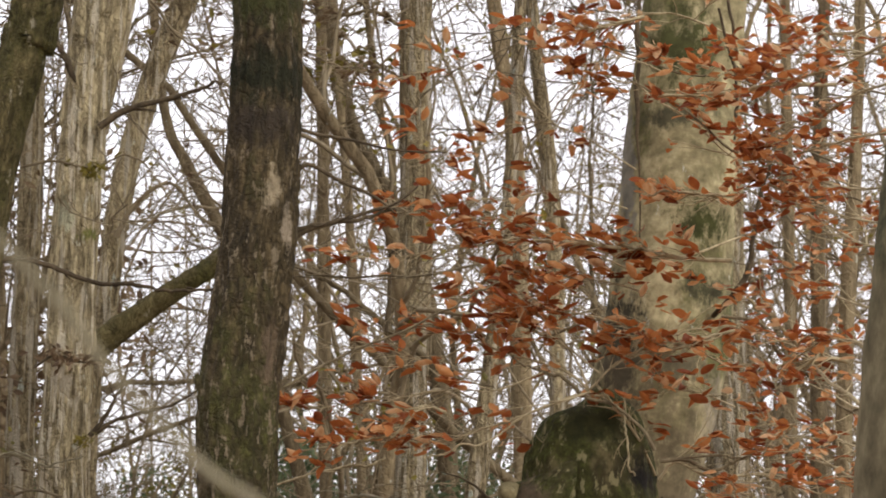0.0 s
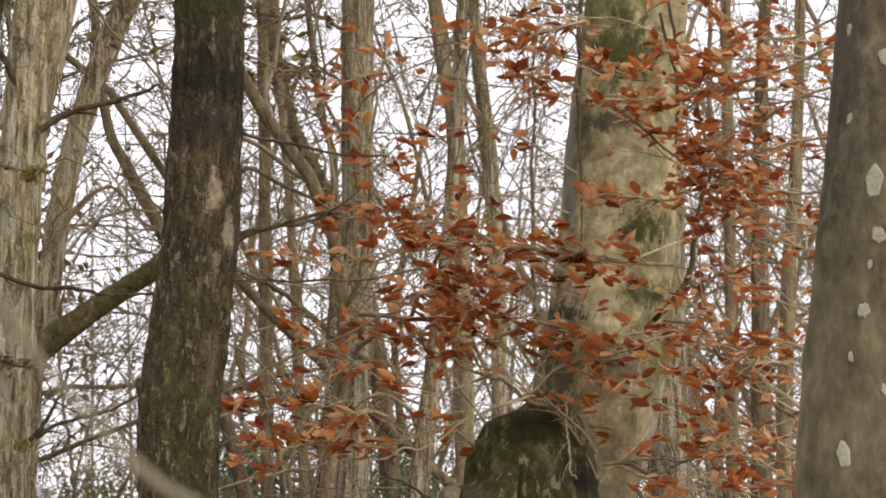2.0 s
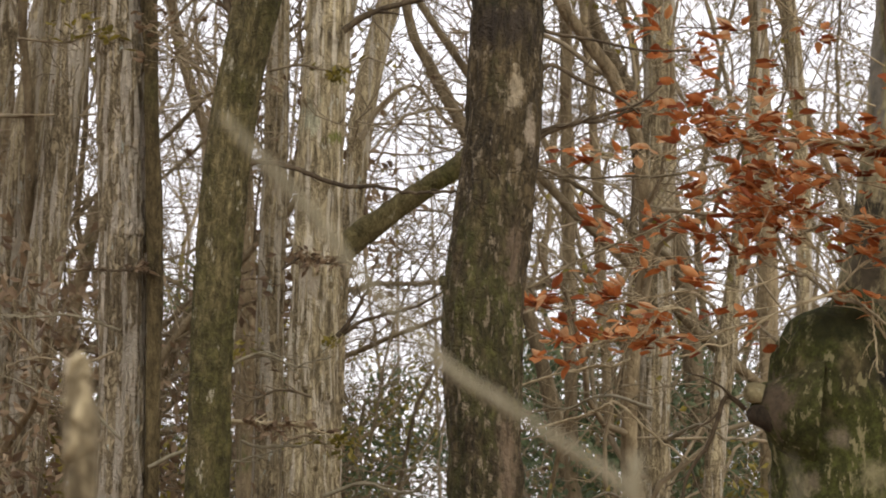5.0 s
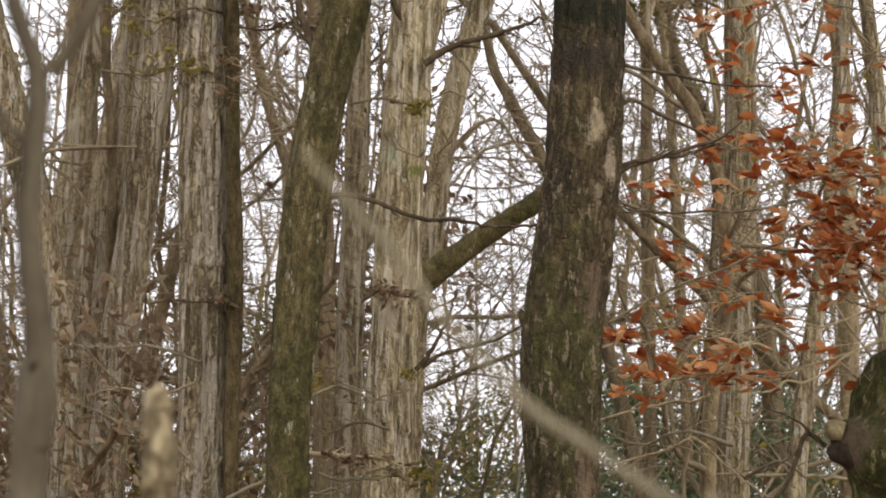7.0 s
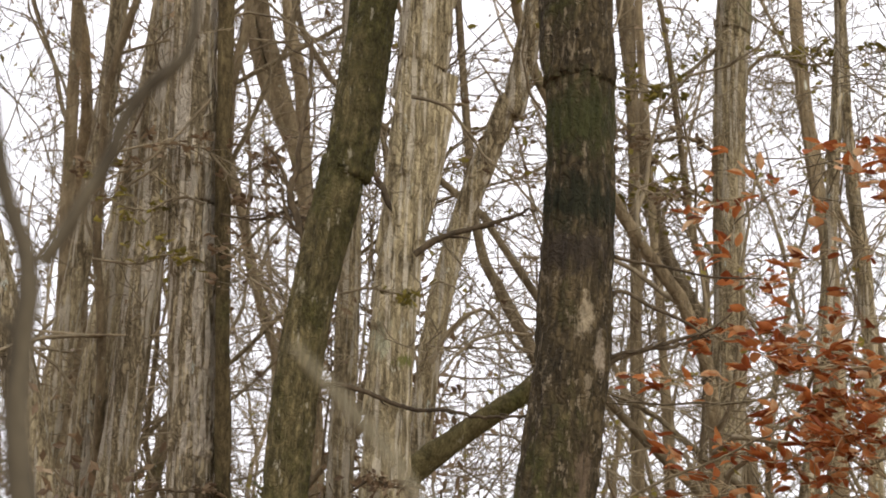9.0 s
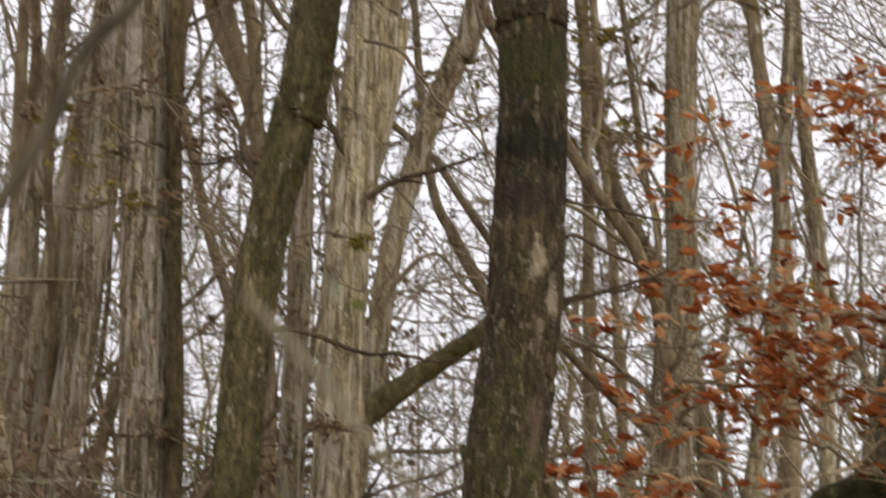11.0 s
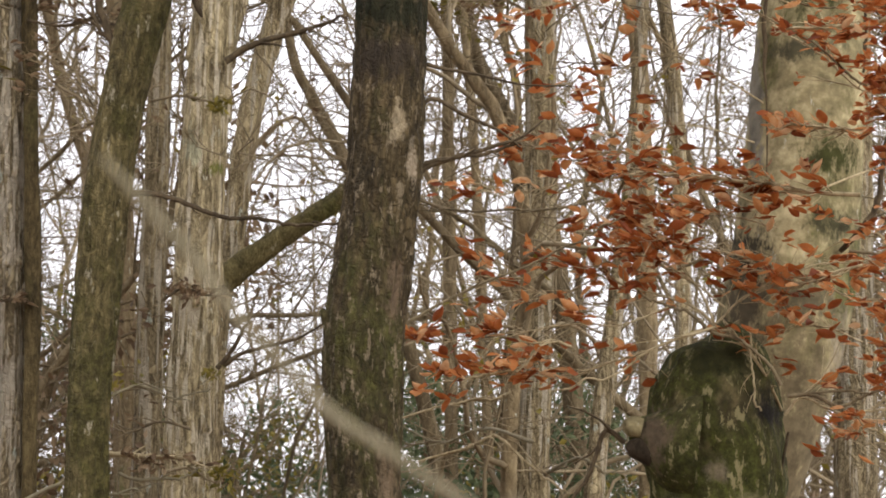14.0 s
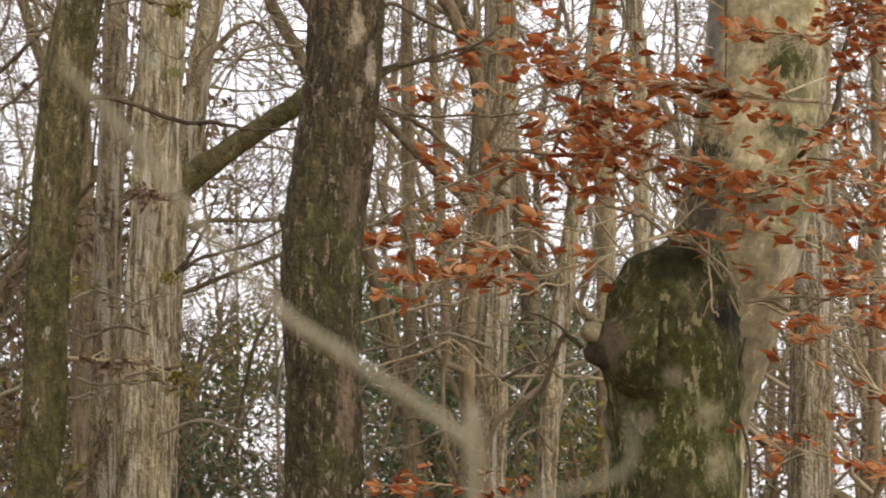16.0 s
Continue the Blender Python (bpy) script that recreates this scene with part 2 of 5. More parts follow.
BARK_MID = bark_material("pale_grey_bark", (0.085, 0.068, 0.046), (0.235, 0.195, 0.138), (0.41, 0.355, 0.26), 0.13, 40, moss=0.16,
                         lichen=0.15, bump=0.7, seed=7.0, spread=0.3, plates=34, tall=0.12, flake=1.1, strips=0.6, strip_col=(0.44, 0.385, 0.285))
BARK_FAR = bark_material("grey_brown_bark", (0.09, 0.07, 0.048), (0.17, 0.135, 0.095), (0.26, 0.215, 0.155), 0.2, 20, moss=0.15,
                         lichen=0.1, bump=0.5, seed=9.0, spread=0.7, plates=24, tall=0.25, flake=0.6)
TWIG_FAR = bark_material("grey_twig_bark", (0.12, 0.098, 0.074), (0.20, 0.166, 0.126), (0.31, 0.262, 0.202), 0.5, 12, bump=0.1, seed=10.0, spread=0.6)
TWIG_BEECH = bark_material("beech_twig_bark", (0.16, 0.13, 0.09), (0.34, 0.29, 0.21), (0.5, 0.44, 0.34), 0.6, 30, bump=0.3, seed=12.0)
TWIG_MID = bark_material("brown_grey_twig_bark", (0.07, 0.056, 0.04), (0.15, 0.122, 0.088), (0.25, 0.21, 0.155), 0.5, 30, bump=0.4, seed=18.0)
BARK_LIMB = bark_material("olive_limb_bark", (0.045, 0.038, 0.018), (0.105, 0.09, 0.045), (0.19, 0.165, 0.095), 0.5, 30, moss=0.5, moss_col=(0.075, 0.070, 0.022), lichen=0.25, lichen_col=(0.30, 0.27, 0.18), bump=0.6, seed=21.0, plates=30, tall=0.5, flake=0.6)
TWIG_DARK = bark_material("dark_twig_bark", (0.035, 0.027, 0.02), (0.075, 0.058, 0.042), (0.14, 0.11, 0.08), 0.5, 30, bump=0.3, seed=13.0)
TWIG_PALE = bark_material("pale_dead_twig_bark", (0.13, 0.118, 0.09), (0.19, 0.172, 0.135), (0.26, 0.238, 0.195), 0.5, 30, bump=0.3, seed=14.0)
BARK_FORK = bark_material("dull_grey_bark", (0.045, 0.038, 0.030), (0.09, 0.077, 0.060), (0.155, 0.135, 0.105), 0.4, 30, bump=0.4, seed=17.0)
BARK_STEM = bark_material("brown_stem_bark", (0.03, 0.024, 0.013), (0.085, 0.066, 0.036), (0.16, 0.13, 0.075), 0.3, 40, moss=0.35, moss_col=(0.06, 0.054, 0.018), bump=0.6, seed=19.0, plates=40, tall=0.3, flake=0.5)
# near-black colour standing in for the shade below the beech knob
KNOB_SHADE = bark_material("dark_knob_shade", (0.012, 0.009, 0.007), (0.03, 0.023, 0.017), (0.06, 0.045, 0.035), 0.4, 40, bump=0.6, seed=15.0)
LICHEN = bark_material("white_crust_lichen", (0.22, 0.22, 0.19), (0.3, 0.3, 0.26), (0.38, 0.38, 0.34), 1.0, 60, bump=0.4, seed=16.0)
LEAF_ORANGE = leaf_material("orange_beech_leaf", [(0.0, (0.17, 0.042, 0.014)), (0.28, (0.36, 0.10, 0.029)), (0.56, (0.53, 0.185, 0.052)), (0.82, (0.62, 0.30, 0.115)), (1.0, (0.78, 0.54, 0.31))], 0.5)
LEAF_BROWN = leaf_material("brown_dead_leaf", [(0.0, (0.09, 0.056, 0.03)), (0.5, (0.19, 0.125, 0.068)), (1.0, (0.32, 0.235, 0.14))])
LEAF_YELLOW = leaf_material("olive_yellow_leaf", [(0.0, (0.10, 0.085, 0.02)), (0.6, (0.22, 0.18, 0.03)), (1.0, (0.32, 0.26, 0.06))])
LEAF_GREEN = leaf_material("dark_evergreen_leaf", [(0.0, (0.055, 0.075, 0.034)), (0.6, (0.095, 0.125, 0.055)), (1.0, (0.16, 0.19, 0.09))], 0.4)

LITTER = bpy.data.materials.new("leaf_litter")
LITTER.use_nodes = True
_nt = LITTER.node_tree
_co = _nt.nodes.new("ShaderNodeTexCoord").outputs["Object"]
_v = _nt.nodes.new("ShaderNodeTexVoronoi")
_v.inputs["Scale"].default_value = 14
_nt.links.new(_co, _v.inputs["Vector"])
_mixed = math_node(_nt, "ADD", math_node(_nt, "MULTIPLY", _v.outputs["Color"], 0.5), math_node(_nt, "MULTIPLY", noise_at(_nt, _co, 0.8, 6), 0.5))
_nt.links.new(ramp(_nt, _mixed, [(0.2, (0.05, 0.03, 0.015)), (0.5, (0.17, 0.10, 0.05)), (0.8, (0.3, 0.19, 0.1))]), _nt.nodes["Principled BSDF"].inputs["Base Color"])
_nt.nodes["Principled BSDF"].inputs["Roughness"].default_value = 0.9
_bp = node(_nt, "ShaderNodeBump", Strength=0.8, Distance=0.03)
_nt.links.new(_v.outputs["Distance"], _bp.inputs["Height"])
_nt.links.new(_bp.outputs[0], _nt.nodes["Principled BSDF"].inputs["Normal"])


# ---------------------------------------------------------------- mesh tools
def lattice(ix, iy, iz):
    h = (ix.astype(np.int64) * 374761393 + iy.astype(np.int64) * 668265263 + iz.astype(np.int64) * 2147483647) & 0xFFFFFFFF
    h = ((h ^ (h >> 13)) * 1274126177) & 0xFFFFFFFF
    h = (h ^ (h >> 16)) & 0xFFFF
    return h / 65535.0


def vnoise(x, y, z):
    """Smooth value noise, 0 to 1, on arrays."""
    x, y, z = np.broadcast_arrays(x, y, z)
    fx, fy, fz = np.floor(x), np.floor(y), np.floor(z)
    a, b, c = x - fx, y - fy, z - fz
    a, b, c = a * a * (3 - 2 * a), b * b * (3 - 2 * b), c * c * (3 - 2 * c)
    total = 0
    for i, j, k in itertools.product((0, 1), repeat=3):
        w = (a if i else 1 - a) * (b if j else 1 - b) * (c if k else 1 - c)
        total = total + w * lattice(fx + i, fy + j, fz + k)
    return total


def make_mesh(name, chunks, material, smooth=True):
    """One mesh out of chunks of (verts, faces) arrays."""
    vs, fs, base = [], [], 0
    for v, f in chunks:
        vs.append(v)
        fs.extend((f + base).tolist())
        base += len(v)
    me = bpy.data.meshes.new(name)
    me.from_pydata(np.concatenate(vs).tolist(), [], fs)
    if smooth:
        me.polygons.foreach_set("use_smooth", [True] * len(me.polygons))
    me.materials.append(material)
    return me


def put(name, me, parent=None, label="", kind=""):
    ob = new(name, me)
    if parent is not None:
        ob.parent = parent
    return tagged(ob, label=label, kind=kind)


def thing(name, at, label, category, group="", kind=""):
    ob = new(name)
    ob.empty_display_size = 0.3
    ob.location = at
    return tagged(ob, label, category, group, kind)


def spline(pts, n):
    """n points along a smooth curve through pts (rows of any width)."""
    p = np.asarray(pts, float)
    p = np.vstack([2 * p[0] - p[1], p, 2 * p[-1] - p[-2]])
    u = np.linspace(0, len(p) - 3 - 1e-9, n)
    i = np.floor(u).astype(int)
    t = (u - i)[:, None]
    a, b, c, d = p[i], p[i + 1], p[i + 2], p[i + 3]
    return 0.5 * (2 * b + (c - a) * t + (2 * a - 5 * b + 4 * c - d) * t ** 2 + (3 * b - a - 3 * c + d) * t ** 3)


def tube(pts, radii, sides=5, relief=None, cap=True):
    """(verts, faces) of a tube along pts; relief(angle, along, radius) in metres shapes its surface."""
    pts = np.asarray(pts, float)
    radii = np.asarray(radii, float)
    n = len(pts)
    tan = np.gradient(pts, axis=0)
    tan /= np.linalg.norm(tan, axis=1, keepdims=True) + 1e-12
    mean = tan.mean(0)
    ref = np.eye(3)[np.argmin(np.abs(mean))] if abs(mean[2]) < 0.8 * np.linalg.norm(mean) else np.array([0.0, 1.0, 0.0])
    u = np.cross(ref, tan)
    u /= np.linalg.norm(u, axis=1, keepdims=True) + 1e-12
    w = np.cross(tan, u)
    ang = np.linspace(0, 2 * math.pi, sides, endpoint=False)
    r = np.repeat(radii[:, None], sides, 1)
    if relief is not None:
        along = np.concatenate([[0], np.cumsum(np.linalg.norm(np.diff(pts, axis=0), axis=1))])
        r = np.maximum(r + relief(ang[None, :], along[:, None], radii[:, None]), 0.002)
    v = pts[:, None, :] + r[..., None] * (np.cos(ang)[None, :, None] * u[:, None, :] + np.sin(ang)[None, :, None] * w[:, None, :])
    v = v.reshape(-1, 3)
    i = np.arange(n - 1)[:, None] * sides
    j = np.arange(sides)[None, :]
    k = (j + 1) % sides
    f = np.stack([i + j, i + k, i + sides + k, i + sides + j], -1).reshape(-1, 4)
    return v, f


def moved(chunk, at):
    return chunk[0] - np.asarray(at), chunk[1]


# bark reliefs: angle round the trunk, metres along it, radius
def relief_rough(seed):
    def f(a, s, r):
        x, y = np.cos(a) * 3, np.sin(a) * 3
        plates = np.abs(vnoise(x * 3.0 + seed, y * 3.0, s * 5.5) - 0.5) * 2
        fine = vnoise(x * 8 + seed, y * 8, s * 26)
        lump = vnoise(x * 0.5 + seed, y * 0.5, s * 2.2) - 0.5
        return r * (0.13 * np.minimum(plates * 1.8, 1) - 0.09 + 0.07 * (fine - 0.5)) + 0.022 * lump
    return f


def relief_shag(seed, columns=11, plate=0.34, lift=0.017):
    def f(a, s, r):
        wob = vnoise(np.cos(a) * 2 + seed, np.sin(a) * 2, s * 2.0) * 1.6
        c = a / (2 * math.pi) * columns + wob
        ci = np.floor(c) % columns
        cf = c - np.floor(c)
        off = lattice(ci + 17 * int(seed), ci * 0 + 3, ci * 0)
        q = s / plate + off * 5
        qi, qf = np.floor(q), q - np.floor(q)
        hh = lattice(ci + int(seed), qi, qi * 0 + 9)
        edge = np.clip(np.minimum(cf, 1 - cf) * 6, 0, 1)
        fine = vnoise(np.cos(a) * 14 + seed, np.sin(a) * 14, s * 12) - 0.5
        return lift * (edge * (0.35 + 0.9 * hh) * (1.0 - 0.75 * qf) - 0.45) + 0.008 * fine
    return f


def relief_smooth(seed, amount=0.03):
    def f(a, s, r):
        x, y = np.cos(a), np.sin(a)
        lump = vnoise(x * 1.3 + seed, y * 1.3, s * 1.4) - 0.5
        small = vnoise(x * 5 + seed, y * 5, s * 16) - 0.5
        return amount * lump + 0.006 * small
    return f


def trunk_axis(rows, top, spread=1.45):
    """Rows of x, y, z, radius from low to high, carried down into the ground and up to the height top."""
    rows = sorted(rows, key=lambda q: q[2])
    p = [list(q) for q in rows]
    lo, lo2, hi, hi2 = p[0], p[1], p[-1], p[-2]
    k = 0.5 * (lo2[0] - lo[0]) / (lo2[2] - lo[2])
    low = [[lo[0] - k * (lo[2] - z), lo[1], z, lo[3] * g] for z, g in ((-0.15, spread), (0.25, 1.18)) if z < lo[2] - 0.3]
    k = 0.6 * (hi[0] - hi2[0]) / (hi[2] - hi2[2])
    high = [[hi[0] + k * (z - hi[2]), hi[1], z, hi[3] * g] for z, g in ((0.5 * (hi[2] + top), 0.72), (top, 0.3)) if top > hi[2] + 1]
    return low + p + high


def trunk_chunk(rows, relief, sides=72, step=0.02, low=1.3, high=7.0):
    """A trunk whose rings lie close between the heights low and high."""
    p = spline(rows, 600)
    s = np.concatenate([[0], np.cumsum(np.linalg.norm(np.diff(p[:, :3], axis=0), axis=1))])
    marks, at = [0.0], 0.0
    while at < s[-1]:
        z = np.interp(at, s, p[:, 2])
        at += step if low < z < high else 0.2
        marks.append(min(at, s[-1]))
    q = np.stack([np.interp(marks, s, p[:, i]) for i in range(4)], 1)
    return tube(q[:, :3], q[:, 3], sides, relief), q


def unit(v):
    return v / (np.linalg.norm(v) + 1e-12)


def grow(rng, p, d, length, r, level, out, spec):
    """A limb with its side branches: adds (level, points, radii) to out."""
    seg, wig, up, kids, depth = spec["seg"][level], spec["wiggle"][level], spec["up"][level], spec["kids"][level], spec["depth"]
    n = max(2, int(length / seg))
    pts, dd = [p], d
    for _ in range(n):
        dd = unit(dd + rng.normal(0, wig, 3) + np.array([0, 0, up]))
        pts.append(pts[-1] + dd * length / n)
    pts = np.array(pts)
    radii = np.linspace(r, max(r * spec["taper"], spec["tip"]), n + 1)
    out.append((level, pts, radii))
    if level < depth:
        for c in range(kids):
            t = spec["bare"][level] + (1 - spec["bare"][level]) * (c + rng.random()) / kids
            i = min(int(t * n), n - 1)
            q = pts[i] + (pts[i + 1] - pts[i]) * (t * n - i)
            fwd = unit(pts[i + 1] - pts[i])
            side = unit(np.cross(fwd, rng.normal(0, 1, 3)))
            a = radians(rng.uniform(*spec["angle"]))
            grow(rng, q, unit(fwd * math.cos(a) + side * math.sin(a)), length * rng.uniform(*spec["short"]) * (1.1 - 0.6 * t),
                 max(np.interp(t, [0, 1], [r, r * spec["taper"]]) * rng.uniform(0.3, 0.5), spec["tip"]), level + 1, out, spec)


LIMB = dict(seg=[0.35, 0.25, 0.2, 0.16], wiggle=[0.2, 0.24, 0.26, 0.28], up=[0.01, 0.01, 0.0, 0.0], kids=[6, 4, 3, 0], depth=3, taper=0.3,
            tip=0.0035, bare=[0.25, 0.2, 0.15, 0], angle=(30, 65), short=(0.35, 0.65))


def limb_chunks(out, sides=(7, 5, 4, 3)):
    return [tube(p, r, sides[min(l, 3)]) for l, p, r in out]


def main_tree(name, rows, top, relief, bark, label, category="tree", twig=None, sides=72, limbs=7, seed=0, low=1.3, high=7.0, group="", from_height=7.2, thick=0.05):
    """A tree at its base: trunk in detail, bare crown above."""
    axis = trunk_axis(rows, top)
    base = (axis[0][0], axis[0][1], 0.0)
    tree = thing(name, base, label, category, group)
    chunk, q = trunk_chunk(axis, relief, sides, 0.02, low, high)
    put("trunk", make_mesh("trunk", [moved(chunk, base)], bark), tree)
    rng = np.random.default_rng(seed + 100)
    out = []
    for i in range(limbs):
        z = from_height + (top - 0.4 - from_height) * (i + rng.random()) / limbs
        c = np.array([np.interp(z, q[:, 2], q[:, k]) for k in range(4)])
        az = rng.uniform(0, 2 * math.pi)
        grow(rng, c[:3], unit(np.array([math.cos(az), math.sin(az), rng.uniform(-0.15, 0.9)])), rng.uniform(1.8, 3.4), min(c[3] * 0.4, thick), 0, out, LIMB)
    if out:
        put("crown", make_mesh("crown", [moved(ch, base) for ch in limb_chunks(out)], twig or TWIG_FAR), tree, "bare grey branches")
    return tree, base, q


def branch_part(tree, base, rows, material, name="branch", label="", sides=9, rough=0.0, n=None):
    """One limb of a tree along rows of x, y, z, radius."""
    r = spline(rows, n or max(10, 6 * len(rows)))
    rel = relief_rough(3.0 + rows[0][0]) if rough else None
    me = make_mesh(name, [moved(tube(r[:, :3], r[:, 3], sides, rel), base)], material)
    return put(name, me, tree, label)


# ---------------------------------------------------------------- ground
def build_ground():
    ax = np.concatenate([np.linspace(-600, -40, 12), np.linspace(-36, 36, 36), np.linspace(40, 600, 12)])
    ay = np.concatenate([np.linspace(-600, -30, 10), np.linspace(-26, 90, 40), np.linspace(100, 900, 10)])
    gx, gy = np.meshgrid(ax, ay)
    z = (vnoise(gx * 0.15, gy * 0.15, gx * 0) - 0.5) * 0.25 + (vnoise(gx * 0.6, gy * 0.6, gx * 0 + 5) - 0.5) * 0.08
    v = np.stack([gx, gy, z], -1).reshape(-1, 3)
    w = len(ax)
    i, j = np.meshgrid(np.arange(len(ay) - 1), np.arange(w - 1), indexing="ij")
    a = (i * w + j).ravel()
    f = np.stack([a, a + 1, a + w + 1, a + w], -1)
    tagged(new("ground", make_mesh("ground", [(v, f)], LITTER)), "woodland floor covered with brown leaf litter", "ground", kind="structure")


build_ground()

# ---------------------------------------------------------------- the near trees
dark_tree, dark_base, dark_q = main_tree("dark_oak", [(-0.747, 9.00, 4.955, 0.1495), (-0.729, 9.00, 4.685, 0.1428), (-0.722, 9.00, 4.393, 0.1428), (-0.730, 9.00, 3.678, 0.1495), (-0.771, 9.00, 3.098, 0.1517), (-0.806, 9.00, 2.757, 0.1562), (-0.810, 9.00, 2.354, 0.1540), (-0.791, 9.00, 1.729, 0.1562)],
    13.0, relief_rough(1.0), BARK_DARK, "dark rough-barked oak trunk with moss and a bare patch", "tree", seed=1)
branch_part(dark_tree, dark_base, [(-0.876, 8.98, 2.664, 0.0445), (-0.921, 8.96, 2.741, 0.0444), (-0.956, 8.95, 2.796, 0.0288), (-0.977, 8.95, 2.832, 0.0089)], BARK_DARK, "stub", "dark broken limb stub", 14, 1.0, 20)
branch_part(dark_tree, dark_base, [(-0.641, 9.05, 3.584, 0.0121), (-0.562, 9.05, 3.709, 0.0094), (-0.423, 9.05, 3.643, 0.0081), (-0.273, 9.05, 3.572, 0.0061), (-0.193, 9.05, 3.506, 0.0040)], TWIG_DARK, "branch", "thin dark side branch", 6)
branch_part(dark_tree, dark_base, [(-0.649, 9.05, 3.361, 0.0108), (-0.559, 9.05, 3.431, 0.0101), (-0.422, 9.05, 3.474, 0.0088), (-0.307, 9.05, 3.511, 0.0081), (-0.193, 9.05, 3.548, 0.0054), (-0.101, 9.05, 3.619, 0.0034)], TWIG_DARK, "branch", "thin dark side branch", 6)
branch_part(dark_tree, dark_base, [(-0.610, 9.05, 3.867, 0.0094), (-0.517, 9.05, 3.837, 0.0074), (-0.378, 9.05, 3.813, 0.0061), (-0.194, 9.05, 3.770, 0.0047), (0.014, 9.05, 3.761, 0.0027)], TWIG_DARK, "branch", "thin dark side branch", 6)

beech, beech_base, beech_q = main_tree("beech", [(1.271, 10.50, 5.717, 0.2239), (1.239, 10.50, 5.284, 0.2343), (1.203, 10.50, 4.858, 0.2525), (1.148, 10.50, 4.300, 0.2655), (1.113, 10.50, 3.888, 0.2760), (1.075, 10.50, 3.536, 0.2942), (1.037, 10.50, 3.215, 0.3072), (0.957, 10.50, 2.845, 0.3020), (0.847, 10.50, 2.480, 0.2916), (0.751, 10.50, 2.170, 0.2864), (0.702, 10.50, 1.751, 0.2890)],
    17.0, relief_smooth(2.0, 0.035), BARK_BEECH, "large pale beech with a mossy burl and orange leaves", "tree", seed=2, sides=96)

grey_beech, grey_base, grey_q = main_tree("grey_beech", [(1.814, 7.50, 4.334, 0.1999), (1.757, 7.50, 3.927, 0.1971), (1.706, 7.50, 3.450, 0.1971), (1.640, 7.50, 2.964, 0.2008), (1.599, 7.50, 2.677, 0.2045), (1.561, 7.50, 2.247, 0.2101), (1.531, 7.50, 1.825, 0.2157)],
    15.0, relief_smooth(9.0, 0.02), BARK_GREY, "smooth grey beech trunk with white lichen spots", "tree", seed=3, sides=80)

shag_tree, shag_base, shag_q = main_tree("lichened_tree", [(-1.820, 12.00, 6.305, 0.1500), (-1.864, 12.00, 5.632, 0.1350), (-1.912, 12.00, 5.089, 0.1265), (-1.948, 12.00, 4.546, 0.1254), (-1.972, 12.00, 4.003, 0.1254), (-1.987, 12.00, 3.460, 0.1264), (-1.996, 12.00, 2.917, 0.1284), (-2.004, 12.00, 2.374, 0.1314), (-2.006, 12.00, 1.831, 0.1354)],
    16.0, relief_shag(3.0, 13, 0.3, 0.026), BARK_SHAG, "pale shaggy-barked tree with lichen patches and moss", "tree", seed=4)
second_tree, second_base, second_q = main_tree("leaning_grey_tree", [(-1.360, 13.00, 6.200, 0.0740), (-1.481, 13.00, 5.778, 0.0731), (-1.597, 13.00, 5.470, 0.0719), (-1.706, 13.00, 5.162, 0.0708), (-1.796, 13.00, 4.854, 0.0699), (-1.862, 13.00, 4.546, 0.0691), (-1.907, 13.00, 4.238, 0.0685), (-1.938, 13.00, 3.930, 0.0680), (-1.973, 13.00, 3.622, 0.0677), (-2.033, 13.00, 3.314, 0.0675), (-2.060, 13.00, 2.200, 0.0750)],
    15.0, relief_shag(6.0, 9, 0.3, 0.01), BARK_MID, "leaning grey tree with a mossy diagonal limb", "tree", seed=5, sides=56)
branch_part(second_tree, second_base, [(-1.994, 12.90, 3.530, 0.0800), (-1.908, 12.90, 3.603, 0.0800), (-1.731, 12.90, 3.735, 0.0736), (-1.602, 12.90, 3.828, 0.0704), (-1.473, 12.90, 3.911, 0.0640), (-1.344, 12.90, 3.994, 0.0608), (-1.247, 12.90, 4.077, 0.0576), (-1.135, 12.90, 4.193, 0.0544), (-1.023, 12.90, 4.359, 0.0480), (-0.960, 12.90, 4.559, 0.0416)], BARK_LIMB, "branch", "thick mossy diagonal limb", 18, 1.0, 90)
branch_part(shag_tree, shag_base, [(-1.889, 12.05, 4.669, 0.0657), (-1.834, 12.05, 4.992, 0.0837), (-1.778, 12.05, 5.317, 0.0837), (-1.738, 12.05, 5.646, 0.0866)], BARK_SHAG, "fork", "rising second stem", 24, 0, 90)

mossy_tree, mossy_base, mossy_q = main_tree("mossy_tree", [(-1.824, 10.00, 4.966, 0.1139), (-1.899, 10.00, 4.513, 0.1096), (-1.992, 10.00, 4.059, 0.1059), (-2.063, 10.00, 3.605, 0.1028), (-2.101, 10.00, 3.151, 0.1003), (-2.118, 10.00, 2.697, 0.0985), (-2.127, 10.00, 2.244, 0.0973), (-2.138, 10.00, 1.790, 0.0968)],
    14.0, relief_rough(4.0), BARK_MOSS, "leaning tree trunk covered in olive moss", "tree", seed=6, sides=64)
strip_tree, strip_base, strip_q = main_tree("shaggy_tree", [(-2.899, 11.00, 5.170, 0.1224), (-2.868, 11.00, 4.557, 0.1208), (-2.833, 11.00, 3.945, 0.1202), (-2.800, 11.00, 3.333, 0.1207), (-2.776, 11.00, 2.721, 0.1222), (-2.768, 11.00, 2.108, 0.1248)],
    15.0, relief_shag(8.0, 11, 0.45, 0.02), BARK_STRIP, "straight shaggy-barked trunk with peeling pale strips", "tree", seed=7)
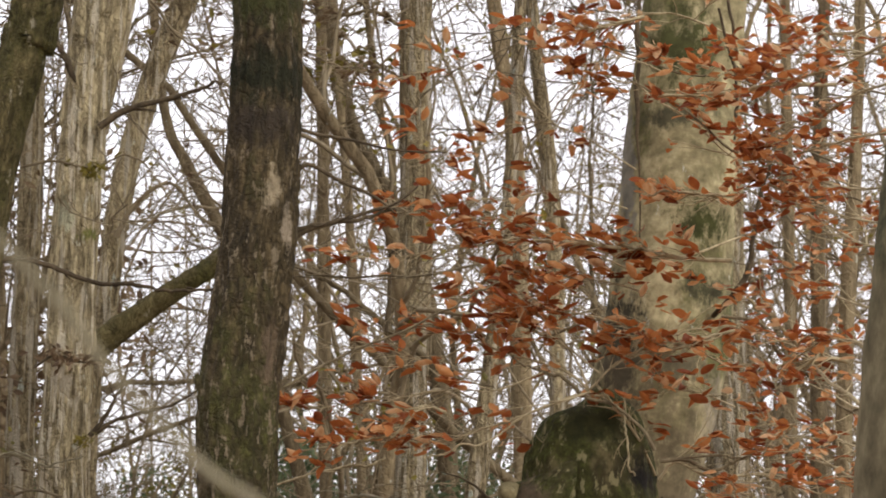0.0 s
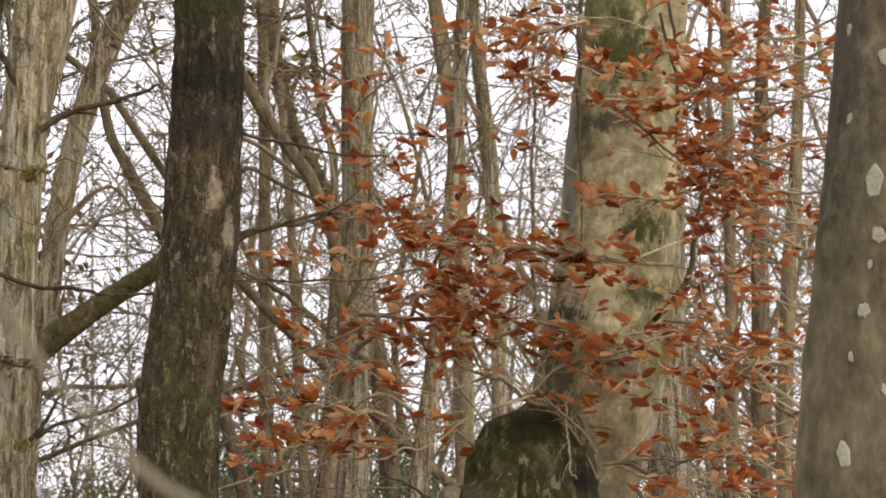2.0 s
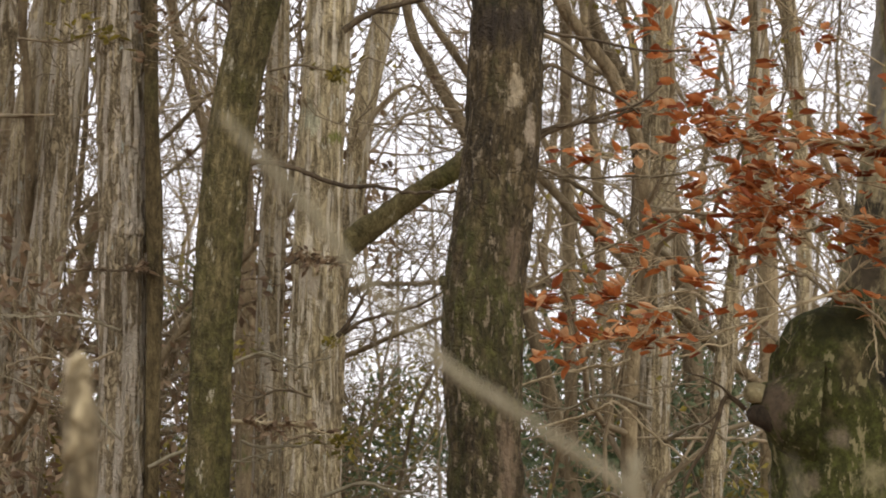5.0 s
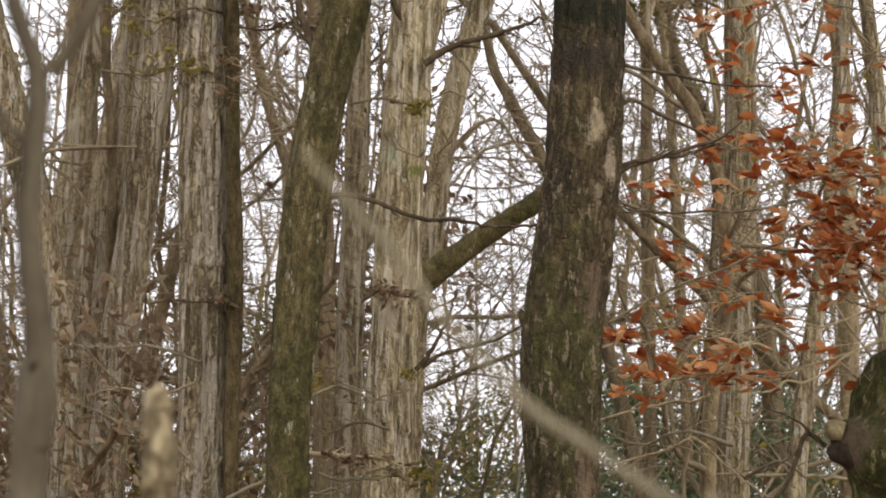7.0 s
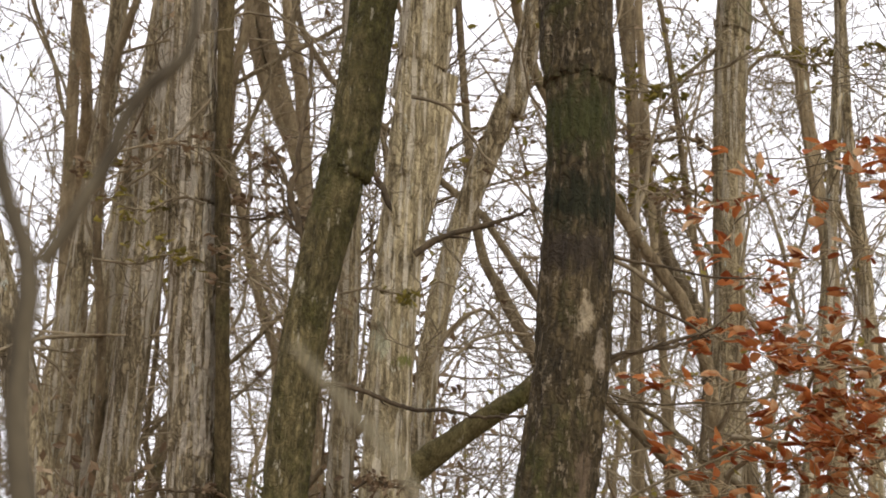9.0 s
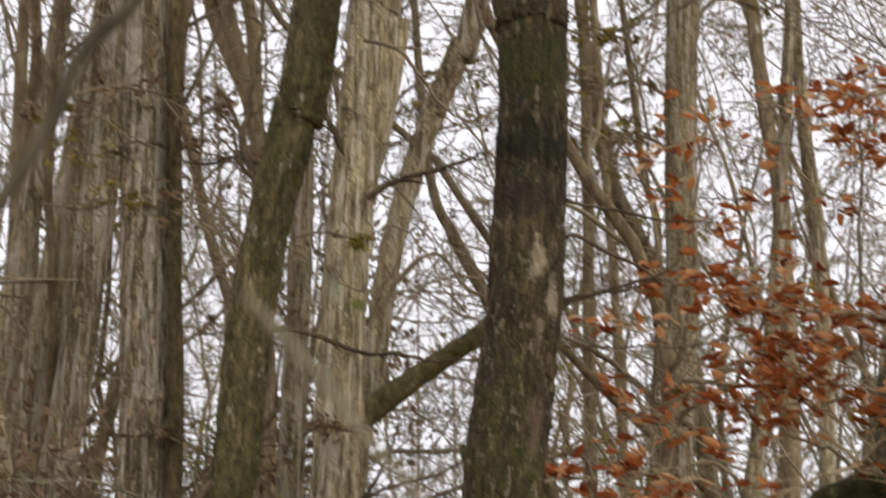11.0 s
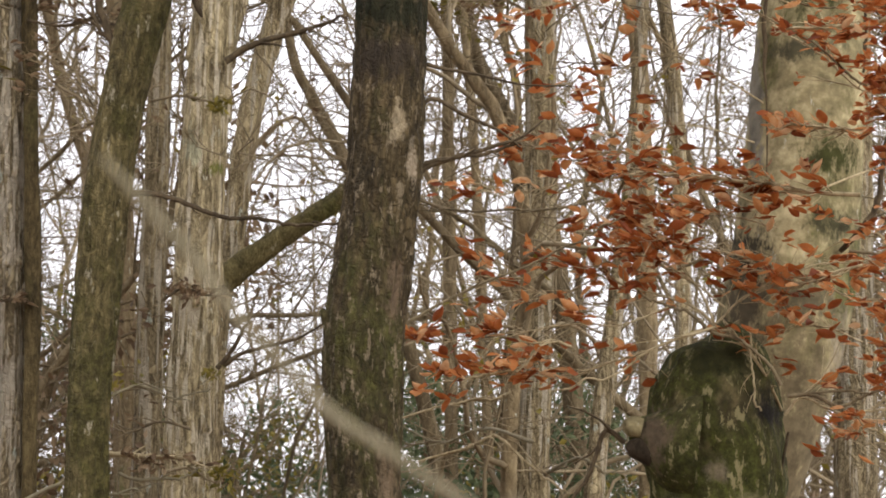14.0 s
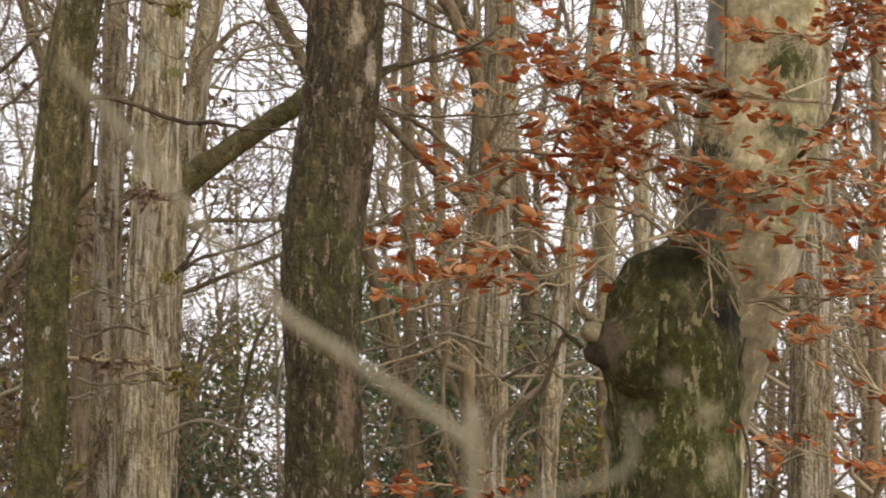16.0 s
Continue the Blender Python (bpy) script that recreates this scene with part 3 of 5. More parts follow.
stem_tree, stem_base, stem_q = main_tree("slender_tree", [(-2.721, 10.95, 5.150, 0.0420), (-2.689, 10.95, 4.542, 0.0395), (-2.657, 10.95, 3.933, 0.0378), (-2.629, 10.95, 3.324, 0.0371), (-2.611, 10.95, 2.716, 0.0374), (-2.606, 10.95, 2.107, 0.0385)],
    9.0, relief_rough(5.0), BARK_STEM, "slim dark stem beside the shaggy trunk", "tree", seed=8, sides=28, limbs=4, from_height=6.5)
mid_tree, mid_base, mid_q = main_tree("pale_tree", [(-0.141, 15.00, 7.482, 0.1190), (-0.164, 15.00, 6.864, 0.1153), (-0.189, 15.00, 6.054, 0.1079), (-0.187, 15.00, 5.260, 0.1079), (-0.182, 15.00, 4.674, 0.1153), (-0.210, 15.00, 3.717, 0.1116), (-0.230, 15.00, 2.856, 0.1153), (-0.249, 15.00, 1.816, 0.1227)],
    17.0, relief_shag(12.0, 10, 0.35, 0.012), BARK_MID, "pale grey straight trunk farther back", "tree", seed=9, sides=56)

# ---------------------------------------------------------------- burl, crack and knobs of the beech
def build_burl():
    rows = [(0.616, 10.05, 2.867, 0.0299), (0.631, 10.05, 2.847, 0.1350), (0.641, 10.05, 2.791, 0.2150), (0.650, 10.05, 2.704, 0.2600), (0.648, 10.05, 2.604, 0.2920), (0.642, 10.05, 2.491, 0.3040), (0.640, 10.05, 2.355, 0.3140), (0.648, 10.05, 2.146, 0.2990), (0.657, 10.05, 1.744, 0.2865)]
    rows = rows + [(rows[-1][0], rows[-1][1], 0.6, rows[-1][3] * 1.02), (rows[-1][0], rows[-1][1] + 0.1, -0.1, rows[-1][3] * 1.35)]
    r = spline(rows, 150)
    def lumps(a, s, rad):
        x, y = np.cos(a), np.sin(a)
        return 0.06 * (vnoise(x * 1.6 + 4, y * 1.6, s * 3.0) - 0.5) + 0.03 * (vnoise(x * 5, y * 5, s * 9) - 0.5) + 0.012 * (vnoise(x * 14, y * 14, s * 30) - 0.5)
    put("burl", make_mesh("burl", [moved(tube(r[:, :3], r[:, 3], 80, lumps), beech_base)], BARK_BURL), beech, "rounded burl with dark green moss")
    k = spline([(0.553, 9.90, 2.368, 0.2577), (0.455, 9.90, 2.380, 0.2086), (0.377, 9.90, 2.400, 0.1448), (0.321, 9.90, 2.420, 0.0933), (0.287, 9.90, 2.434, 0.0663), (0.265, 9.90, 2.441, 0.0172)], 28)
    knob = put("knob", make_mesh("knob", [moved(tube(k[:, :3], k[:, 3], 20, relief_smooth(2.0, 0.03)), beech_base)], BARK_BURL), beech, "mossy limb knob")
    k = spline([(0.318, 9.82, 2.437, 0.0414), (0.287, 9.82, 2.444, 0.0463), (0.253, 9.82, 2.444, 0.0402), (0.233, 9.82, 2.442, 0.0097)], 14)
    put("cut_face", make_mesh("cut_face", [moved(tube(k[:, :3], k[:, 3], 14, relief_smooth(4.0, 0.01)), beech_base)], BARK_BEECH), knob, "pale sawn wood")
    # added dark lump that stands in for the shadow under the knob
    k = spline([(0.367, 9.84, 2.339, 0.0732), (0.311, 9.84, 2.352, 0.0561), (0.270, 9.84, 2.359, 0.0415), (0.248, 9.84, 2.364, 0.0098)], 14)
    put("stub", make_mesh("stub", [moved(tube(k[:, :3], k[:, 3], 14, relief_smooth(6.0, 0.015)), beech_base)], KNOB_SHADE), knob, "shade below the knob, modelled as a dark lump")
    # half-sunk dark strip that stands in for shadow in the trunk's seam
    c = spline([(0.913, 10.25, 4.946, 0.0102), (0.920, 10.25, 4.781, 0.0076), (0.905, 10.25, 4.616, 0.0127), (0.913, 10.25, 4.480, 0.0089), (0.898, 10.25, 4.344, 0.0114), (0.904, 10.25, 4.235, 0.0102), (0.897, 10.25, 4.128, 0.0076), (0.905, 10.25, 4.020, 0.0051), (0.906, 10.25, 3.887, 0.0038), (0.906, 10.25, 3.754, 0.0038), (0.901, 10.25, 3.621, 0.0025)], 60)
    put("crack", make_mesh("crack", [moved(tube(c[:, :3], c[:, 3], 8), beech_base)], TWIG_DARK), beech, "shade in the bark seam, laid in as a dark strip")
    c = spline([(0.953, 9.93, 2.432, 0.0062), (0.915, 9.93, 2.237, 0.0074), (0.918, 9.93, 2.115, 0.0062), (0.964, 9.93, 1.946, 0.0062), (0.974, 9.93, 1.743, 0.0062)], 24)
    put("vine_stem", make_mesh("vine_stem", [moved(tube(c[:, :3], c[:, 3], 6), beech_base)], TWIG_DARK), beech, "thin dark stem against the bark")


build_burl()


def lichen_spots():
    rng = np.random.default_rng(31)
    rows = grey_q
    for (x, y, z), size in (((1.618, 7.50, 3.262), 0.05), ((1.560, 7.50, 3.487), 0.022), ((1.563, 7.50, 2.828), 0.026), ((1.480, 7.50, 2.356), 0.036), ((1.622, 7.50, 3.079), 0.03), ((1.670, 7.50, 3.687), 0.03),
                            ((1.516, 7.50, 2.677), 0.014), ((1.590, 7.50, 2.983), 0.014), ((1.620, 7.50, 2.564), 0.02), ((1.575, 7.50, 3.807), 0.018)):
        c = [np.interp(z, rows[:, 2], rows[:, i]) for i in range(4)]
        side = max(-0.95, min(0.95, (x - c[0]) / c[3]))
        a = math.asin(side)
        nrm = np.array([side, -math.cos(a), 0])
        at = np.array(c[:3]) + nrm * (c[3] + 0.004)
        tang, upv = np.array([math.cos(a), side, 0]), np.array([0, 0, 1.0])
        n = 18
        th = np.linspace(0, 2 * math.pi, n, endpoint=False)
        rad = size * (1 + 0.16 * np.sin(2 * th + rng.uniform(0, 6)) + 0.1 * np.sin(5 * th + rng.uniform(0, 6)) + rng.uniform(-0.05, 0.05, n))
        ring = at + np.cos(th)[:, None] * rad[:, None] * tang * 0.75 + np.sin(th)[:, None] * rad[:, None] * upv * 1.25
        inner = at + nrm * 0.002 + (ring - at) * 0.75
        v = np.concatenate([ring - nrm * 0.012, inner, [at + nrm * 0.003]])
        f4 = np.array([[i, (i + 1) % n, n + (i + 1) % n, n + i] for i in range(n)])
        f3 = np.array([[n + i, n + (i + 1) % n, 2 * n, 2 * n] for i in range(n)])
        me = bpy.data.meshes.new("lichen_spot")
        me.from_pydata((v - np.array(grey_base)).tolist(), [], f4.tolist() + [r[:3] for r in f3.tolist()])
        me.materials.append(LICHEN)
        put("lichen_spot", me, grey_beech, "white crust lichen")


lichen_spots()

# ---------------------------------------------------------------- second row of trunks
SECOND = [
    ("slim_tree", [(-2.634, 14.00, 6.704, 0.0694), (-2.594, 14.00, 4.895, 0.0746), (-2.605, 14.00, 3.400, 0.0868), (-2.604, 14.00, 1.801, 0.0937)], BARK_MID, 13.0),
    ("double_tree", [(-3.380, 12.40, 6.300, 0.0920), (-3.423, 12.40, 5.454, 0.0969), (-3.469, 12.40, 4.959, 0.0987), (-3.507, 12.40, 4.464, 0.1007), (-3.544, 12.40, 3.969, 0.1029), (-3.588, 12.40, 3.474, 0.1054), (-3.645, 12.40, 2.979, 0.1081), (-3.690, 12.40, 1.800, 0.1120)], BARK_STRIP, 15.0),
    ("double_tree", [(-3.580, 12.80, 6.400, 0.0780), (-3.679, 12.80, 5.581, 0.0819), (-3.748, 12.80, 5.069, 0.0878), (-3.813, 12.80, 4.557, 0.0934), (-3.872, 12.80, 4.046, 0.0987), (-3.922, 12.80, 3.534, 0.1038), (-3.961, 12.80, 3.022, 0.1086), (-4.000, 12.80, 1.800, 0.1130)], BARK_MID, 15.0),
    ("slim_tree", [(-4.443, 14.50, 6.115, 0.0677), (-4.516, 14.50, 5.388, 0.0783), (-4.611, 14.50, 4.662, 0.0894), (-4.701, 14.50, 3.935, 0.1011), (-4.761, 14.50, 3.209, 0.1133), (-4.800, 14.50, 1.800, 0.1200)], BARK_MID, 13.0),
    ("slim_tree", [(-4.716, 12.00, 6.140, 0.0744), (-4.388, 12.00, 5.003, 0.0863), (-4.078, 12.00, 3.997, 0.1012), (-3.880, 12.00, 3.143, 0.1071), (-3.796, 12.00, 2.546, 0.1131), (-3.714, 12.00, 1.772, 0.1220)], BARK_MID, 12.0),
    ("slim_tree", [(-5.167, 16.00, 7.653, 0.0397), (-5.127, 16.00, 5.714, 0.0516), (-5.069, 16.00, 3.657, 0.0674), (-4.975, 16.00, 1.830, 0.0754)], BARK_FAR, 13.0),
    ("slim_tree", [(1.773, 14.00, 4.833, 0.1145), (1.757, 14.00, 3.717, 0.1215), (1.753, 14.00, 3.109, 0.1284), (1.729, 14.00, 1.801, 0.1388)], BARK_MID, 15.0),
    ("slim_tree", [(-0.997, 17.00, 8.266, 0.0379), (-0.956, 17.00, 6.875, 0.0421), (-0.917, 17.00, 5.525, 0.0464), (-0.886, 17.00, 3.786, 0.0485), (-0.863, 17.00, 1.844, 0.0527)], BARK_FAR, 12.0),
    ("slim_tree", [(-0.983, 18.00, 8.409, 0.0312), (-0.869, 18.00, 6.705, 0.0357), (-0.767, 18.00, 5.522, 0.0379), (-0.674, 18.00, 3.914, 0.0402), (-0.589, 18.00, 1.859, 0.0446)], BARK_FAR, 12.0),
    ("slim_tree", [(-2.482, 18.00, 8.162, 0.0312), (-2.275, 18.00, 6.323, 0.0402), (-2.079, 18.00, 5.803, 0.0469), (-1.818, 18.00, 5.312, 0.0513), (-1.510, 18.00, 4.551, 0.0558), (-1.180, 18.00, 3.464, 0.0602), (-0.808, 18.00, 1.859, 0.0669)], BARK_FAR, 12.0),
    ("slim_tree", [(-1.104, 19.00, 8.009, 0.0518), (-0.846, 19.00, 6.585, 0.0660), (-0.624, 19.00, 6.037, 0.0707), (-0.404, 19.00, 5.592, 0.0754), (-0.115, 19.00, 4.715, 0.0801), (0.075, 19.00, 3.098, 0.0848), (0.167, 19.00, 1.873, 0.0895)], BARK_FAR, 12.0),
    ("slim_tree", [(0.293, 17.00, 8.031, 0.0506), (0.420, 17.00, 6.602, 0.0590), (0.526, 17.00, 5.971, 0.0632), (0.576, 17.00, 4.996, 0.0674), (0.595, 17.00, 3.361, 0.0717), (0.606, 17.00, 1.844, 0.0759)], BARK_FAR, 14.0),
    ("slim_tree", [(0.609, 16.00, 7.433, 0.0436), (0.663, 16.00, 6.308, 0.0476), (0.728, 16.00, 5.714, 0.0516), (0.776, 16.00, 5.128, 0.0516), (0.806, 16.00, 4.060, 0.0555), (0.804, 16.00, 1.830, 0.0595)], BARK_MID, 13.0),
    ("slim_tree", [(0.431, 14.00, 4.833, 0.0451), (0.338, 14.00, 3.895, 0.0521), (0.247, 14.00, 3.190, 0.0573), (0.187, 14.00, 2.704, 0.0607), (0.116, 14.00, 1.801, 0.0660)], BARK_MID, 9.0),
    ("slim_tree", [(3.039, 17.00, 7.798, 0.0464), (2.929, 17.00, 6.421, 0.0506), (2.857, 17.00, 5.084, 0.0548), (2.811, 17.00, 3.361, 0.0590), (2.772, 17.00, 1.844, 0.0632)], BARK_FAR, 13.0),
    ("slim_tree", [(2.231, 12.00, 4.371, 0.0327), (2.170, 12.00, 3.751, 0.0387), (2.115, 12.00, 2.843, 0.0417), (2.068, 12.00, 1.772, 0.0446)], BARK_FAR, 7.0),
    ("slim_tree", [(3.133, 20.00, 8.891, 0.0446), (3.107, 20.00, 6.742, 0.0496), (3.073, 20.00, 4.171, 0.0545), (3.026, 20.00, 1.887, 0.0595)], BARK_FAR, 13.0),
    ("slim_tree", [(-3.737, 16.00, 7.653, 0.0595), (-3.564, 16.00, 6.997, 0.0595), (-3.344, 16.00, 6.137, 0.0516), (-3.231, 16.00, 5.295, 0.0436)], BARK_FAR, 13.0),
    ("slim_tree", [(-3.810, 16.00, 7.609, 0.0436), (-3.775, 16.00, 7.336, 0.0476), (-3.656, 16.00, 6.939, 0.0516), (-3.540, 16.00, 6.676, 0.0516), (-3.372, 16.00, 6.287, 0.0516), (-3.299, 16.00, 5.873, 0.0516), (-3.242, 16.00, 5.230, 0.0516), (-3.192, 16.00, 4.558, 0.0555)], BARK_FAR, 13.0),
    ("slim_tree", [(-3.736, 17.00, 7.977, 0.0506), (-3.691, 17.00, 7.688, 0.0548), (-3.599, 17.00, 7.268, 0.0590), (-3.567, 17.00, 6.854, 0.0590), (-3.524, 17.00, 6.370, 0.0590), (-3.469, 17.00, 5.729, 0.0548), (-3.417, 17.00, 4.920, 0.0590)], BARK_FAR, 13.0),
]
for i, (nm, rows, bark, top) in enumerate(SECOND):
    main_tree(nm, rows, top, relief_shag(20.0 + i, 8, 0.3, 0.008) if rows[0][3] > 0.06 else relief_rough(20.0 + i), bark,
              "pale shaggy trunk leaning close to its twin" if nm == "double_tree" else "slim bare woodland tree with grey-brown bark", "tree", sides=44 if nm == "double_tree" else 30, limbs=2 if nm == "double_tree" else 5, seed=40 + i, group="twin trees" if nm == "double_tree" else "slim trees", high=8.5, from_height=5.0 if nm == "double_tree" else 2.8, thick=0.0075)

# ---------------------------------------------------------------- far stand of bare trees
FAR = dict(seg=[0.5, 0.3, 0.2, 0.16], wiggle=[0.11, 0.22, 0.28, 0.34], up=[0.02, 0.015, 0.0, 0.0], kids=[34, 9, 5, 0], depth=3, taper=0.22,
           tip=0.005, bare=[0.17, 0.12, 0.1, 0], angle=(38, 88), short=(0.14, 0.34))


def leaf_blades(rng, centres, length, width):
    """Many small pointed blades in one chunk."""
    n = len(centres)
    d = rng.normal(0, 1, (n, 3))
    d /= np.linalg.norm(d, axis=1, keepdims=True)
    s = np.cross(d, rng.normal(0, 1, (n, 3)))
    s /= np.linalg.norm(s, axis=1, keepdims=True)
    nn = np.cross(d, s)
    ln = length * rng.uniform(0.7, 1.3, (n, 1))
    a = centres
    b = centres + d * ln * 0.5 + s * width * 0.5 + nn * width * 0.15
    c = centres + d * ln
    e = centres + d * ln * 0.5 - s * width * 0.5 + nn * width * 0.15
    v = np.stack([a, b, c, e], 1).reshape(-1, 3)
    return v, np.arange(4 * n).reshape(-1, 4)


def far_tree_template(seed):
    rng = np.random.default_rng(seed)
    out = []
    height = rng.uniform(15, 20)
    grow(rng, np.array([0, 0, -0.1]), unit(np.array([rng.normal(0, 0.05), rng.normal(0, 0.05), 1])), height, rng.uniform(0.05, 0.09), 0, out, FAR)
    trunk = [tube(p, r, 9, relief_rough(seed)) for l, p, r in out if l == 0]
    twigs = [tube(p, r, (5, 4, 3, 3)[l]) for l, p, r in out if l > 0]
    t = thing("bare_tree", (0, 0, 0), "bare grey-brown woodland tree with fine twigs", "tree", "far stand of bare trees")
    put("trunk", make_mesh("trunk", trunk, BARK_FAR), t)
    put("crown", make_mesh("crown", twigs, TWIG_FAR), t, "fine bare grey twigs")
    if seed % 2 == 0:
        ends = np.concatenate([p[-2:] for l, p, r in out if l > 1])
        c = ends[rng.integers(0, len(ends), 520)] + rng.normal(0, 0.05, (520, 3))
        put("foliage", make_mesh("foliage", [leaf_blades(rng, c, 0.085, 0.05)], LEAF_BROWN, False), t, "last brown leaves", "stuff")
    return t


SAPLING = dict(seg=[0.3, 0.2, 0.16, 0.12], wiggle=[0.12, 0.22, 0.28, 0.3], up=[0.02, 0.0, 0.0, 0], kids=[18, 5, 2, 0], depth=2, taper=0.25,
               tip=0.0028, bare=[0.12, 0.15, 0.1, 0], angle=(40, 90), short=(0.14, 0.38))


def sapling_template(seed):
    rng = np.random.default_rng(seed)
    out = []
    grow(rng, np.array([0, 0, -0.05]), unit(np.array([rng.normal(0, 0.12), rng.normal(0, 0.12), 1])), rng.uniform(4.5, 7.5), rng.uniform(0.018, 0.035), 0, out, SAPLING)
    t = thing("sapling", (0, 0, 0), "thin bare sapling with grey-brown twigs", "sapling", "understorey saplings")
    put("stem", make_mesh("stem", [tube(p, r, 6) for l, p, r in out if l == 0], BARK_FAR), t)
    put("crown", make_mesh("crown", [tube(p, r, 3) for l, p, r in out if l > 0], TWIG_FAR), t)
    return t


CLEARINGS = ((-13.2, -11.6), (-10.7, -9.2), (-7.5, -5.7), (-4.0, -1.0), (2.6, 3.8), (7.8, 9.6))


def scatter(templates, count, near, far, seed, scale=(0.85, 1.2), spread=(-24, 17), open_to=True):
    rng = np.random.default_rng(seed)
    for i in range(count):
        while True:
            bearing, d = rng.uniform(*spread), math.sqrt(rng.uniform(near * near, far * far))
            if d > 48 or not open_to or not any(a < bearing < b for a, b in CLEARINGS):
                break
        az = radians(bearing)
        m = pose(d * math.sin(az), d * math.cos(az), 0, rng.normal(0, 5), rng.normal(0, 5), rng.uniform(0, 360)) @ Matrix.Scale(rng.uniform(*scale), 4)
        src = templates[i % len(templates)]
        if i < len(templates):
            src.matrix_basis = m
        else:
            made = copy_thing(src, m)
            made.matrix_basis = m


CROOKED = dict(seg=[0.35, 0.22, 0.15, 0.12], wiggle=[0.17, 0.26, 0.3, 0.34], up=[0.03, 0.0, 0.0, 0.0], kids=[26, 8, 5, 0], depth=3, taper=0.25,
               tip=0.0035, bare=[0.14, 0.1, 0.1, 0], angle=(35, 80), short=(0.16, 0.34))


def crooked_template(seed):
    rng = np.random.default_rng(seed)
    out = []
    grow(rng, np.array([0, 0, -0.05]), unit(np.array([rng.normal(0, 0.2), rng.normal(0, 0.2), 1])), rng.uniform(9, 13), rng.uniform(0.035, 0.06), 0, out, CROOKED)
    t = thing("crooked_tree", (0, 0, 0), "small crooked bare understorey tree with tangled twigs", "tree", "crooked understorey trees")
    put("trunk", make_mesh("trunk", [tube(p, r, 7) for l, p, r in out if l == 0], BARK_FAR), t)
    put("crown", make_mesh("crown", [tube(p, r, (5, 4, 3, 3)[l]) for l, p, r in out if l > 0], TWIG_FAR), t)
    ends = np.concatenate([p[-2:] for l, p, r in out if l > 1])
    c = ends[rng.integers(0, len(ends), 320)] + rng.normal(0, 0.04, (320, 3))
    put("foliage", make_mesh("foliage", [leaf_blades(rng, c, 0.06, 0.035)], (LEAF_BROWN, LEAF_YELLOW)[seed % 2], False), t, "last dry leaves", "stuff")
    return t


THICKET = dict(seg=[0.3, 0.2, 0.14, 0.12], wiggle=[0.13, 0.2, 0.26, 0.3], up=[0.05, 0.03, 0.0, 0.0], kids=[16, 6, 3, 0], depth=3, taper=0.3,
               tip=0.0026, bare=[0.15, 0.12, 0.1, 0], angle=(25, 65), short=(0.22, 0.42))


def thicket_template(seed):
    rng = np.random.default_rng(seed)
    t = thing("thicket", (0, 0, 0), "bare brown thicket of thin crossing stems", "shrub", "bare thickets")
    for _ in range(3):
        out = []
        grow(rng, np.array([*rng.normal(0, 0.25, 2), -0.05]), unit(np.array([*rng.normal(0, 0.3, 2), 1])), rng.uniform(4.2, 6.2), rng.uniform(0.012, 0.02), 0, out, THICKET)
        put("stem", make_mesh("stem", [tube(p, r, (5, 4, 3, 3)[l]) for l, p, r in out], TWIG_MID), t)
    return t


FORKED = dict(seg=[0.5, 0.4, 0.3, 0.2], wiggle=[0.1, 0.16, 0.22, 0.28], up=[0.03, 0.05, 0.02, 0.0], kids=[9, 6, 5, 0], depth=3, taper=0.3,
              tip=0.005, bare=[0.22, 0.2, 0.1, 0], angle=(22, 55), short=(0.32, 0.55))


def forked_template(seed):
    rng = np.random.default_rng(seed)
    out = []
    grow(rng, np.array([0, 0, -0.05]), unit(np.array([rng.normal(0, 0.1), rng.normal(0, 0.1), 1])), rng.uniform(11, 14), rng.uniform(0.06, 0.09), 0, out, FORKED)
    t = thing("forked_tree", (0, 0, 0), "bare woodland tree with crooked forking limbs", "tree", "forked woodland trees")
    put("trunk", make_mesh("trunk", [tube(p, r, 9, relief_rough(seed)) for l, p, r in out if l == 0], BARK_FAR), t)
    put("crown", make_mesh("crown", [tube(p, r, (6, 6, 4, 3)[l]) for l, p, r in out if l > 0], TWIG_MID), t, "crooked bare limbs")
    ends = np.concatenate([p[-2:] for l, p, r in out if l > 1])
    c = ends[rng.integers(0, len(ends), 300)] + rng.normal(0, 0.05, (300, 3))
    put("foliage", make_mesh("foliage", [leaf_blades(rng, c, 0.085, 0.045)], (LEAF_BROWN, LEAF_YELLOW)[seed % 2], False), t, "last dry leaves", "stuff")
    return t


scatter([forked_template(450 + k) for k in range(5)], 7, 22, 36, 31, spread=(-22, 12))
scatter([crooked_template(400 + k) for k in range(6)], 27, 14, 34, 15)
scatter([crooked_template(420 + k) for k in range(4)], 13, 13.5, 30, 21, spread=(-22, -15.2))
scatter([thicket_template(470 + k) for k in range(5)], 22, 18, 34, 33, spread=(-15, 11), open_to=False)
scatter([far_tree_template(200 + k) for k in range(7)], 27, 26, 58, 7)
scatter([far_tree_template(220 + k) for k in range(2)], 7, 27, 44, 41, spread=(1.5, 11), open_to=False)
scatter([forked_template(460 + k) for k in range(2)], 4, 17, 27, 43, spread=(-21.5, -17), open_to=False)
scatter([sapling_template(300 + k) for k in range(6)], 27, 12.5, 30, 8)


